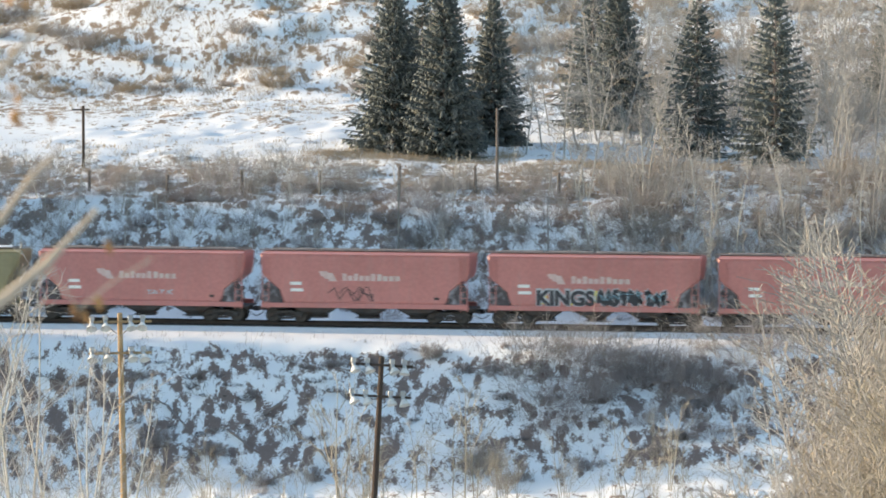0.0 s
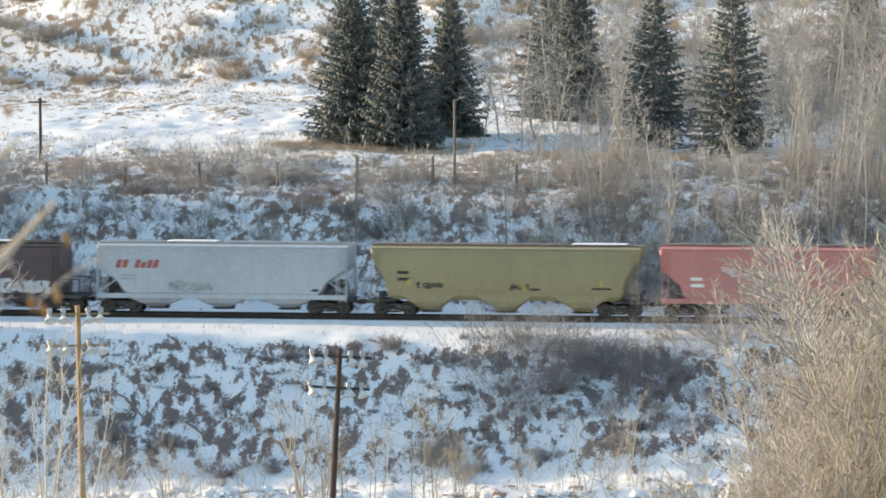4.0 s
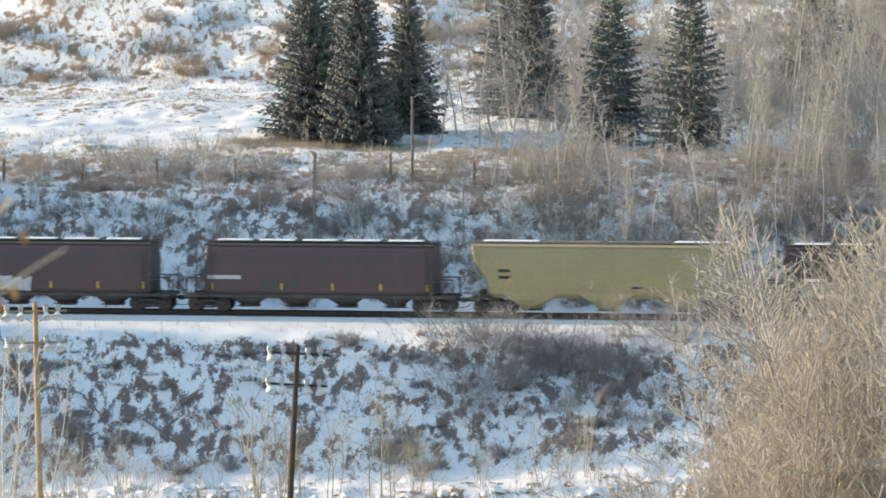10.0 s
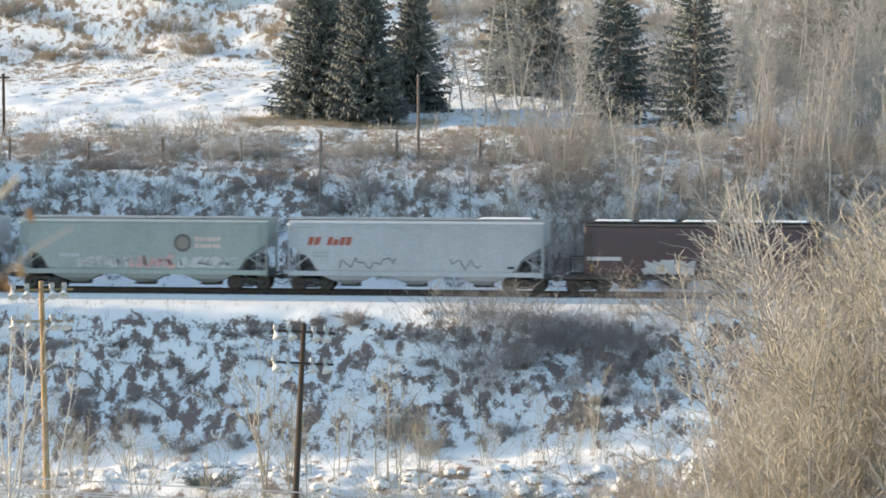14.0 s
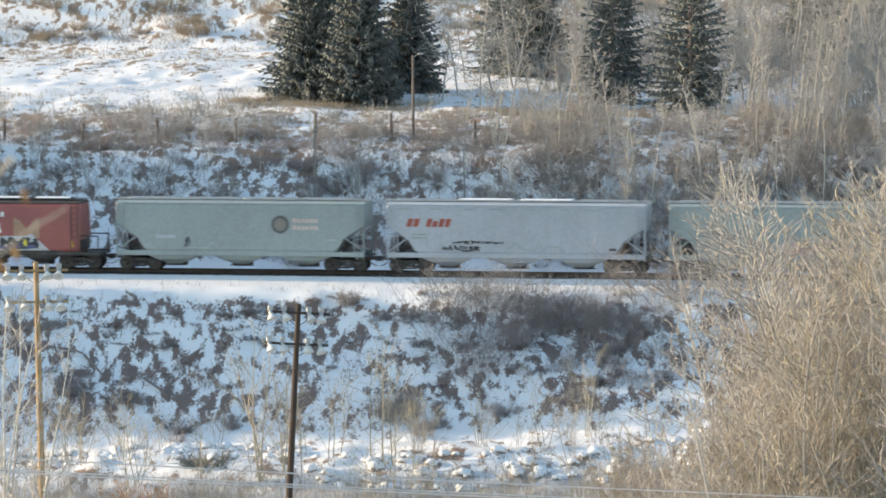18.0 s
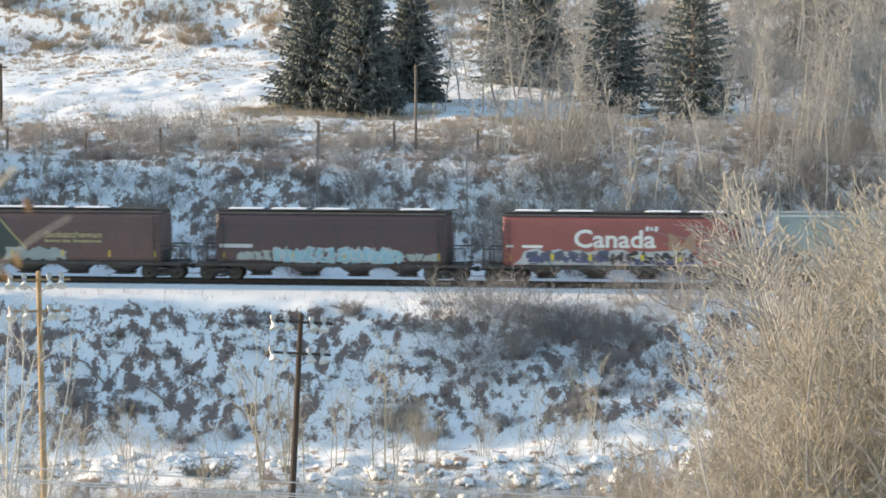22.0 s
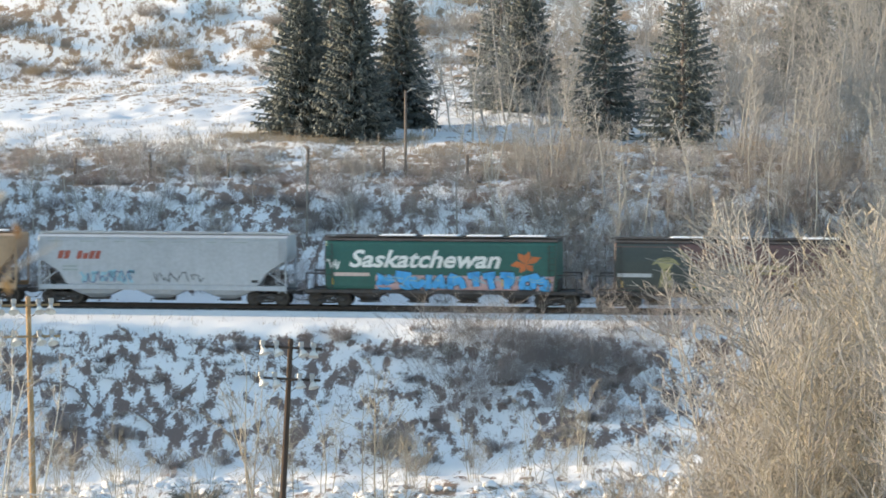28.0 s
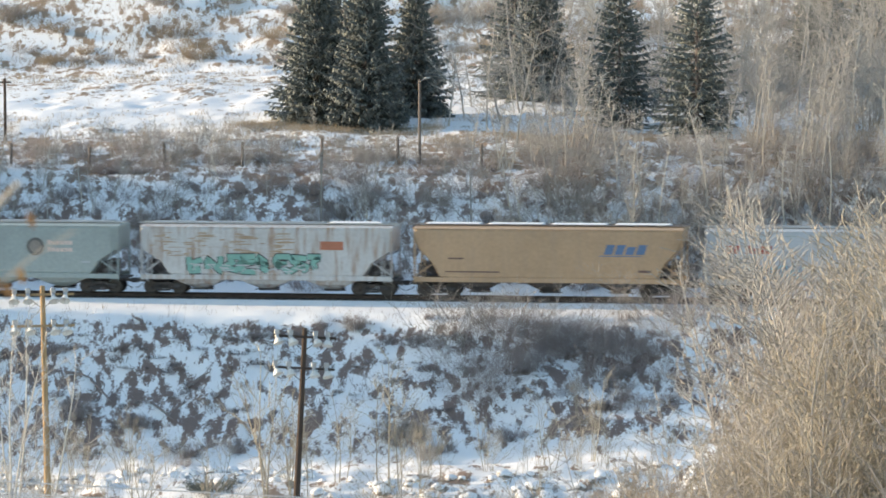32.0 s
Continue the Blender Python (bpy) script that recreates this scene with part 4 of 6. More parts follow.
def cylinder_wagon(centre, body, seed, label, look_of):
    w, side, h = wagon("cylinder", 14.85, centre, body, label, seed, 0.9)
    if look_of in ("canada_dark", "canada_red"):
        part("lettering", side.word(WORD_CANADA, -h + 4.6, -h + 9.75, 2.36, 1.55), P_LETTER, w, "large white word Canada")
        fx = -h + 9.1
        painted("flag_emblem", side, [block(fx, fx + 0.2, 3.38, 3.68), block(fx + 0.3, fx + 0.48, 3.42, 3.64), block(fx + 0.58, fx + 0.78, 3.38, 3.68)], P_LETTER, w, "small white flag emblem", lift=0.012)
        painted("number_bar", side, [block(-h + 0.3, -h + 0.7, 2.3, 2.46), block(-h + 1.3, -h + 2.6, 2.28, 2.46)], P_LETTER, w, "plain bar of running numbers", lift=0.012)
        if look_of == "canada_red":
            cx = -h + 11.4
            part("emblem", side.shape([[(cx - 0.02, 2.05), (cx - 0.85, 2.05), (cx - 0.85, 3.35), (cx - 0.45, 3.15), (cx - 0.02, 2.6)], [(cx + 0.02, 2.05), (cx + 0.02, 2.6), (cx + 0.45, 3.15), (cx + 0.85, 3.35), (cx + 0.85, 2.05)]]), paint("faded_tan_emblem", (0.40, 0.25, 0.17)), w, "faded tan two-leaved emblem")
            r = random.Random(61)
            crest = [(-h + 1.4 + i * 0.45, 2.0 + 0.22 * r.random() + (0.08 if i % 3 else -0.06)) for i in range(24)]
            part("sprayed_ground", side.shape([[(-h + 0.7, 1.2), (-h + 12.9, 1.2), (-h + 12.3, 1.75)] + crest[::-1] + [(-h + 1.2, 1.6)]], 0.014), S_PALE, w, "pale sprayed ground of the graffiti")
            sprayed(side, tag_letters(-h + 1.5, -h + 6.8, 1.38, 2.0, 6, 61), 0.34, S_SLATE, w, "slate blue sprayed letters that cannot be read", lift=0.024)
            sprayed(side, tag_letters(-h + 1.7, -h + 6.6, 1.4, 1.8, 5, 67), 0.12, S_NAVY, w, lift=0.030)
            sprayed(side, tag_letters(-h + 7.0, -h + 12.1, 1.32, 2.05, 6, 62), 0.24, S_BLACK, w, "black angular sprayed letters that cannot be read", lift=0.030)
            sprayed(side, tag_letters(-h + 7.3, -h + 12.0, 1.3, 1.6, 5, 68), 0.12, S_NAVY, w, lift=0.036)
            painted("sprayed_patch", side, [block(-h + q, -h + q + 0.2, 1.5, 1.92) for q in (3.1, 5.5, 8.8, 11.2)], S_YELLOW, w, lift=0.042)
        else:
            bubble(side, -h + 1.8, -h + 5.2, 1.30, 2.08, 6, 63, 0.27, S_PALE, S_SLATE, w, "pale sprayed letters that cannot be read", 0.014)
            sprayed(side, tag_letters(-h + 4.4, -h + 6.2, 1.3, 2.1, 2, 64), 0.21, S_TEAL, w, lift=0.022)
            part("sprayed_outline", side.word(WORD_CORAL_EDGE, -h + 5.75, -h + 9.5, 1.14, 1.32, 0.028), S_SLATE, w, "dark rim of the sprayed word")
            part("sprayed_word", side.word(WORD_CORAL, -h + 5.85, -h + 9.4, 1.16, 1.28, 0.036), S_PALE, w, "pale sprayed word CORAL")
            bubble(side, -h + 10.2, -h + 14.3, 1.32, 2.08, 6, 66, 0.26, S_PALE, S_SLATE, w, "pale sprayed letters that cannot be read", 0.014)
            painted("sprayed_patch", side, [block(-h + q, -h + q + 0.9, 1.3, 2.05, -0.3) for q in (1.2, 5.1, 9.5)], S_TEAL, w, "faded green spray ground", lift=0.009)
        return
    if look_of != "green":
        painted("number_bar", side, [block(-h + 0.25, -h + 2.4, 2.12, 2.36)], S_PALE, w, "white plate of running numbers", lift=0.012)
    if look_of == "dark_cloud":
        painted("sprayed_letter", side, tag_shapes(-h + 3.9, -h + 6.9, 1.3, 2.1, 5, 71, 0.1), S_PALE, w, "pale cloud of spray paint", lift=0.016)
    if look_of == "dark_plain":
        painted("sprayed_letter", side, tag_shapes(-h + 3.8, -h + 6.2, 1.6, 2.0, 4, 72, 0.0), P_INK, w, "faint dark sprayed tag", lift=0.016)
    if look_of == "dark_blue":
        bubble(side, -h + 3.6, -h + 12.2, 1.25, 2.05, 12, 73, 0.34, S_CYAN, S_PALE, w, "ice blue sprayed letters that cannot be read", 0.012)
        part("graffiti", side.ribbon(scribble(-h + 3.6, -h + 12.2, 1.3, 2.25, 74, 0.09, 26), 0.055, 0.030), S_PALE, w, "pale zigzag spray lines")
        painted("sprayed_letter", side, tag_shapes(-h + 1.4, -h + 3.6, 1.3, 1.95, 4, 75), P_GREY, w, lift=0.016)
        painted("sprayed_letter", side, tag_shapes(-h + 12.4, -h + 14.4, 1.3, 1.85, 4, 76), P_GREY, w, lift=0.016)
    if look_of == "wheat":
        part("dark_panel", side.shape([[(-h + 0.12, 1.2), (-h + 6.6, 1.2), (-h + 4.0, 4.2), (-h + 0.12, 4.2)]], 0.006), P_INK, w, "black-green painted end panel")
        part("diagonal_stripe", side.ribbon([(-h + 4.05 + 0.195 * i, 3.95 - 0.205 * i) for i in range(11)], 0.10, 0.014), P_GOLD, w, "thin gold diagonal stripe")
        for i in range(9):
            a = radians(-76 + 19 * i)
            x, sa, ca = -h + 3.3, math.sin(a), math.cos(a)
            part("wheat_ear", side.ribbon([(x + 0.24 * sa, 2.70), (x + 0.42 * sa, 2.92 + 0.26 * ca), (x + 0.64 * sa, 2.98 + 0.40 * ca), (x + 0.84 * sa, 2.78 + 0.52 * ca)], 0.10, 0.014 + 0.0015 * i), P_GOLD, w, "dull gold wheat ear emblem")
            part("wheat_stalk", side.ribbon([(x + 0.24 * sa, 2.70), (x + 0.28 * sa, 2.2), (x + 0.44 * sa, 1.50)], 0.05, 0.014 + 0.0015 * i), P_GOLD, w, "dull gold wheat stalk emblem")
        part("lettering", side.word(WORD_SASK_SMALL, -h + 7.2, -h + 10.95, 2.68, 0.55), P_GOLD, w, "gold word Saskatchewan")
        painted("letter_block", side, blocks_row(-h + 7.2, -h + 10.95, 2.36, 0.2, 0.15, "Tlllll Tll Tllllllllll"), P_GOLD, w, "line of gold lettering bars")
        if seed % 2:
            painted("sprayed_letter", side, tag_shapes(-h + 4.6, -h + 8.5, 1.25, 1.95, 6, 77, 0.08), P_GREY, w, "buffed-out grey paint cloud", lift=0.016)
        else:
            sprayed(side, tag_letters(-h + 5.2, -h + 9.0, 1.25, 1.75, 6, 78), 0.13, P_GREEN, w, "dark green spray tag", lift=0.016)
    if look_of == "green":
        part("lettering", side.word(WORD_SASK, -h + 1.6, -h + 11.3, 2.62, 1.5), P_LETTER, w, "large white slanted word Saskatchewan")
        painted("number_bar", side, [block(-h + 0.6, -h + 2.9, 2.02, 2.24)], P_FADED, w, "pale plate of running numbers", lift=0.012)
        cx, cz = -h + 12.9, 2.95
        petals = []
        for a, ln in ((20, 1.0), (75, 0.75), (130, 0.8), (190, 1.0), (240, 0.75), (310, 0.7)):
            ca, sa = math.cos(radians(a)), math.sin(radians(a))
            petals.append([(cx, cz - 0.1), (cx + ln * 0.55 * ca - 0.22 * sa, cz + ln * 0.55 * sa + 0.22 * ca), (cx + ln * ca, cz + ln * sa), (cx + ln * 0.55 * ca + 0.22 * sa, cz + ln * 0.55 * sa - 0.22 * ca)])
        for i, p in enumerate(petals):
            part("lily_petal", side.shape([p], 0.010 + 0.003 * i), P_ORANGE, w, "orange lily petal")
        part("emblem", side.ribbon(scribble(-h + 0.15, -h + 0.9, 2.35, 3.0, 81, 0.09, 8), 0.09), P_LETTER, w, "small white plant emblem")
        painted("sprayed_patch", side, [block(-h + 3.2, -h + 14.6, 1.15, 2.1, 0.1)], S_PINK, w, "pinkish sprayed background", lift=0.010)
        bubble(side, -h + 3.5, -h + 14.5, 1.22, 2.2, 10, 83, 0.40, S_BLUE, S_BLACK, w, "bright blue sprayed letters that cannot be read", 0.018)
        sprayed(side, tag_letters(-h + 3.7, -h + 14.4, 1.6, 2.15, 8, 84), 0.05, S_CYAN, w, "light blue spray highlight", lift=0.036)


def build_train():
    for i, (c, tag) in enumerate(((24.55, ""), (9.93, "large"), (-4.80, "bike"), (-19.45, "tag"))):
        potash_wagon(c, 100 + i, tag)
    round_wagon(-36.1, P_OLIVE, 110, True)
    pale_wagon(-54.4, 16.4, 111, 1)
    cylinder_wagon(-72.4, P_MAROON, 112, "dark maroon cylindrical grain wagon with white Canada lettering", "canada_dark")
    round_wagon(-90.9, P_YELLOW, 113, False)
    cylinder_wagon(-109.3, P_MAROON, 114, "dark maroon cylindrical grain wagon with a white plate", "dark_plain")
    cylinder_wagon(-127.7, P_MAROON, 115, "dark maroon cylindrical grain wagon with a pale paint cloud", "dark_cloud")
    pale_wagon(-145.85, 16.4, 116, 2)
    grey_wagon(-163.5, 16.2, 117, True)
    pale_wagon(-181.3, 16.5, 118, 3)
    grey_wagon(-199.05, 16.15, 119, False)
    cylinder_wagon(-217.0, P_CANADA, 120, "red cylindrical grain wagon with white Canada lettering and graffiti", "canada_red")
    cylinder_wagon(-235.45, P_MAROON, 121, "dark maroon cylindrical grain wagon with ice blue graffiti", "dark_blue")
    cylinder_wagon(-253.85, P_BROWN, 123, "brown and black grain wagon with a gold wheat sheaf", "wheat")
    cylinder_wagon(-272.3, P_BROWN, 124, "brown and black grain wagon with a gold wheat sheaf", "wheat")
    cylinder_wagon(-290.75, P_GREEN, 125, "deep green grain wagon with white Saskatchewan lettering", "green")
    pale_wagon(-308.75, 16.25, 126, 4)
    tan_wagon(-326.85, 127)
    rusty_wagon(-344.95, 128)
    grey_wagon(-362.65, 16.2, 129, False)


build_train()

# ---- plants ----
def unit(v):
    return v / (np.linalg.norm(v) + 1e-9)


def stalk(r, p, d, length, r0, r1, pieces, wander=0.12, rise=0.05):
    """A bent twig as tapered pieces; returns the rows and the points with their directions."""
    rows, pts = [], [(p, d)]
    step = length / pieces
    for i in range(pieces):
        d = unit(d + r.normal(0, wander, 3) + np.array([0, 0, rise]))
        q = p + d * step
        a, b = r0 + (r1 - r0) * i / pieces, r0 + (r1 - r0) * (i + 1) / pieces
        rows.append((*p, *q, a, b))
        p = q
        pts.append((p, d))
    return rows, pts


def tilted(r, d, lo, hi):
    """A direction that leaves d at lo to hi degrees."""
    side = unit(np.cross(d, r.normal(0, 1, 3)))
    a = math.radians(r.uniform(lo, hi))
    return unit(math.cos(a) * d + math.sin(a) * side)


def tree_rows(seed, height, spread, limbs, twigs, r0, low=0.25, lean=0.04, fine=0.007, forks=1, sub=2, rise=0.18, wander=0.15):
    """Trunk rows and crown rows of a leafless tree."""
    r = np.random.RandomState(seed)
    trunk, crown = [], []
    for k in range(forks):
        base = np.array([r.normal(0, 0.25) * (forks > 1), r.normal(0, 0.25) * (forks > 1), -0.25])
        d = unit(np.array([r.normal(0, lean), r.normal(0, lean), 1.0]))
        hgt = height * (1 if k == 0 else r.uniform(0.65, 0.95))
        rows, pts = stalk(r, base, d, hgt, r0 * (1 if k == 0 else 0.7), fine, 11, 0.045, 0.03)
        trunk.append([(tuple(rows[0][0:3]), rows[0][6])] + [(tuple(q[3:6]), q[7]) for q in rows])
        for i in range(limbs // forks):
            f = low + (1 - low) * (i + r.rand()) / (limbs // forks)
            idx = min(10, int(f * 11))
            p0, d0 = pts[idx]
            p1 = pts[idx + 1][0]
            p = p0 + (p1 - p0) * r.rand()
            ln = spread * (1.15 - 0.8 * f) * r.uniform(0.6, 1.15)
            lr = max(fine * 1.4, r0 * (1 - f) * 0.42)
            lrows, lpts = stalk(r, p, tilted(r, d0, 32, 68 + 60 * (0.18 - rise)), ln, lr, fine, 4, wander, rise)
            crown += lrows
            for j in range(twigs):
                q0, e0 = lpts[r.randint(1, 5)]
                trows, tpts = stalk(r, q0, tilted(r, e0, 22, 60), ln * r.uniform(0.22, 0.5), max(fine, lr * 0.45), fine * 0.6, 2, 0.05 + wander, rise * 0.8)
                crown += trows
                for _ in range(sub):
                    q1, e1 = tpts[r.randint(1, 3)]
                    crown += stalk(r, q1, tilted(r, e1, 20, 55), ln * r.uniform(0.10, 0.25), fine * 0.8, fine * 0.5, 2, 0.15, 0.1)[0]
    return trunk, crown


def shrub_rows(seed, height, width, stems, twigs, r0, fine, flat=1.0):
    """Crooked stems that fork into side twigs and finer sprays."""
    r = np.random.RandomState(seed)
    rows = []
    for i in range(stems):
        a, rad = r.rand() * math.tau, math.sqrt(r.rand()) * width * 0.35
        p = np.array([math.cos(a) * rad, math.sin(a) * rad, -0.15])
        out = r.uniform(0.15, 0.85) * width / max(height, 0.1)
        d = unit(np.array([math.cos(a) * out, math.sin(a) * out, flat]) + r.normal(0, 0.18, 3))
        ln = height * r.uniform(0.45, 1.08)
        srows, pts = stalk(r, p, d, ln, r0 * r.uniform(0.7, 1.2), fine, 5, 0.17, 0.06)
        rows += srows
        for j in range(twigs):
            q, e = pts[r.randint(1, 6)]
            trows, tpts = stalk(r, q, tilted(r, e, 22, 65), ln * r.uniform(0.15, 0.38), max(fine, r0 * 0.5), fine * 0.55, 2, 0.2, 0.08)
            rows += trows
            if j % 2:
                rows += stalk(r, tpts[1][0], tilted(r, tpts[1][1], 25, 60), ln * r.uniform(0.08, 0.2), fine * 0.8, fine * 0.5, 1, 0.2, 0.1)[0]
    return rows


def spruce_rows(seed, height, radius, full=1.0, step=0.30, droop=0.30):
    """Whorls of drooping boughs, thick with hanging needled twigs, down to the ground; thinning to a spire."""
    r = np.random.RandomState(seed)
    needles, limbs = [], []
    z = 0.15
    while z < height - 0.15:
        f = z / height
        reach = radius * (1 - f) ** 0.86 * r.uniform(0.84, 1.08) + 0.12
        count = max(6, int((11 * (1 - f) + 6) * full))
        off = r.rand() * math.tau
        for i in range(count):
            a = off + math.tau * i / count + r.normal(0, 0.14)
            ln = reach * r.uniform(0.60, 1.18)
            fall = r.uniform(-droop - 0.15, -droop + 0.2) * (1 - f) + 0.22 * f
            p = np.array([0, 0, z + r.normal(0, 0.16)])
            pieces = 4
            pts = [p]
            for k in range(pieces):
                t = (k + 1) / pieces
                pts.append(p + np.array([math.cos(a) * ln * t, math.sin(a) * ln * t, ln * (fall * t + 0.24 * t * t)]))
            for k in range(pieces):
                limbs.append((*pts[k], *pts[k + 1], 0.03 * (1 - k / 5), 0.02 * (1 - k / 5)))
                if k:
                    needles.append((*pts[k], *pts[k + 1], 0.11 * (1.1 - k / 5), 0.09 * (1.1 - (k + 1) / 5)))
            tw = int((max(4, int(11 * ln / radius) + 4)) * full)
            for k in range(tw):
                t = r.uniform(0.18, 1.0)
                seg = min(pieces - 1, int(t * pieces))
                q = pts[seg] + (pts[seg + 1] - pts[seg]) * (t * pieces - seg)
                side = r.choice((-1, 1)) * r.uniform(0.3, 1.05)
                d = unit(np.array([math.cos(a + side), math.sin(a + side), r.uniform(-0.75, 0.0)]))
                tl = (0.24 + 0.46 * (1 - f)) * r.uniform(0.6, 1.3) * (1.15 - 0.6 * t)
                m = q + d * tl * 0.5
                e = m + unit(d + np.array([0, 0, -0.45])) * tl * 0.6
                needles.append((*q, *m, 0.055, 0.085))
                needles.append((*m, *e, 0.085, 0.012))
            needles.append((*pts[-2], *(pts[-1] + (pts[-1] - pts[-2]) * 0.4), 0.06, 0.006))
        z += (step - 0.10 * f) * r.uniform(0.8, 1.2)
    trunk = [[((0, 0, -0.3), 0.17 * height / 12), ((0, 0, height * 0.5), 0.10 * height / 12), ((0, 0, height), 0.008)]]
    needles.append((0, 0, height - 0.5, 0, 0, height + 0.25, 0.05, 0.005))
    return trunk, limbs, needles


def leaf_rows(seed, rows, count, size):
    """Small withered leaves as short stubs on the outer twigs."""
    r = np.random.RandomState(seed)
    out = []
    for i in r.randint(0, len(rows), count):
        p = np.array(rows[i][3:6])
        d = unit(r.normal(0, 1, 3) + np.array([0, 0, -0.6]))
        out += [(*p, *(p + d * size * 0.5), size * 0.08, size * 0.3), (*(p + d * size * 0.5), *(p + d * size), size * 0.3, size * 0.05)]
    return out


def tree_kind(name, seed, bark, twig, label, category, group, leaves=0, leaf_mat=None, leaf_size=0.06, leaf_label="few withered orange leaves", **how):
    trunk, crown = tree_rows(seed, **how)
    t = thing(name, label, category, group)
    part("trunk", stems("trunk", trunk, bark, 6), None, t)
    part("crown", tubes("crown", crown, twig, 3), None, t)
    if leaves:
        part("leaves", tubes("leaves", leaf_rows(seed, crown, leaves, leaf_size), leaf_mat, 3), None, t, leaf_label)
    return t


def shrub_kind(name, seed, mat, label, group, **how):
    t = tagged(new(name, tubes(name, shrub_rows(seed, **how), mat, 3)), label, "shrub", group)
    return t


def planted(x, y, r, scale=1.0, sink=0.0, widen=1.0):
    """A pose on the ground with a free turn and a size."""
    s = scale
    return Matrix.Translation((x, y, ground_z(x, y) - sink)) @ Matrix.Rotation(r.random() * math.tau, 4, "Z") @ Matrix.Diagonal((s * widen, s * widen, s, 1))


def scatter(kinds, places, r, lo, hi, widen=1.0):
    """Each place takes one of the kinds; the first use of a kind is the kind itself."""
    used = set()
    for x, y in places:
        k = r.randrange(len(kinds))
        m = planted(x, y, r, r.uniform(lo, hi), widen=widen)
        if k in used:
            copy_thing(kinds[k], m)
        else:
            kinds[k].matrix_basis = m
            used.add(k)
    for k in range(len(kinds)):
        if k not in used:
            for o in (*kinds[k].children_recursive, kinds[k]):
                bpy.data.objects.remove(o)


def clear(places):
    """Keeps the gully before the two lone spruces open."""
    return [(x, y) for x, y in places if not (16.5 < x < 27.5 and 19 < y < 46)]


def strip(r, count, s0, s1, n0, n1):
    """Random places in a strip along the track."""
    return [track(r.uniform(s0, s1), r.uniform(n0, n1))[:2] for _ in range(count)]


def build_spruces():
    r = random.Random(4)
    kinds = []
    for i, (h, rad) in enumerate(((13.6, 3.7), (14.8, 3.3), (11.8, 2.9), (12.4, 3.6))):
        trunk, limbs, needles = spruce_rows(300 + i, h, rad, (1.3, 1.3, 1.2, 0.9)[i], (0.30, 0.29, 0.33, 0.40)[i], (0.30, 0.30, 0.32, 0.42)[i])
        t = thing("spruce", "tall dark blue-green spruce tree on the snowy field", "tree", "spruces on the field")
        part("trunk", stems("trunk", trunk, T_DARK, 7), None, t, "grey-brown trunk")
        part("inner_wood", tubes("inner_wood", limbs, T_DARK, 3), None, t, "bare inner boughs")
        part("crown", tubes("crown", needles, T_NEEDLE, 3), None, t, "dense drooping needled twigs")
        kinds.append(t)
    spots = [(-3.7, 51.1, 0, 1.0), (0.1, 47.6, 1, 1.0), (3.9, 58.0, 2, 1.02), (14.0, 69.0, 1, 0.92), (18.9, 46.0, 3, 1.02), (24.2, 39.3, 3, 1.06), (38.6, 87.5, 1, 1.0), (44.8, 98.0, 0, 1.1), (-1.6, 56.0, 3, 0.95), (12.3, 78.0, 3, 1.0)]
    # Added spruces left of the view; their shadows fall across embankment and back slope.
    trunk, limbs, needles = spruce_rows(310, 14.5, 3.6, 0.7, 0.42)
    t = thing("spruce", "tall dark spruce tree added out of view to shade the slopes", "tree", "spruce groves beside the line")
    part("trunk", stems("trunk", trunk, T_DARK, 7), None, t)
    part("inner_wood", tubes("inner_wood", limbs, T_DARK, 3), None, t)
    part("crown", tubes("crown", needles, T_NEEDLE, 3), None, t)
    kinds.append(t)
    for i in range(26):
        spots.append((*track(-45 - 2.4 * i + r.uniform(-1, 1), -16.5 + 11.5 * ((i * 0.618) % 1))[:2], 4, 1.05 + 0.025 * i))
    for i in range(24):
        spots.append((*track(-50 - 2.6 * i + r.uniform(-1, 1), 10.5 + 15 * ((i * 0.618) % 1))[:2], 4, 1.15 + 0.025 * i))
    used = set()
    for x, y, k, sc in spots:
        m = planted(x, y, r, sc)
        if k in used:
            copy_thing(kinds[k], m)
        else:
            kinds[k].matrix_basis = m
            used.add(k)


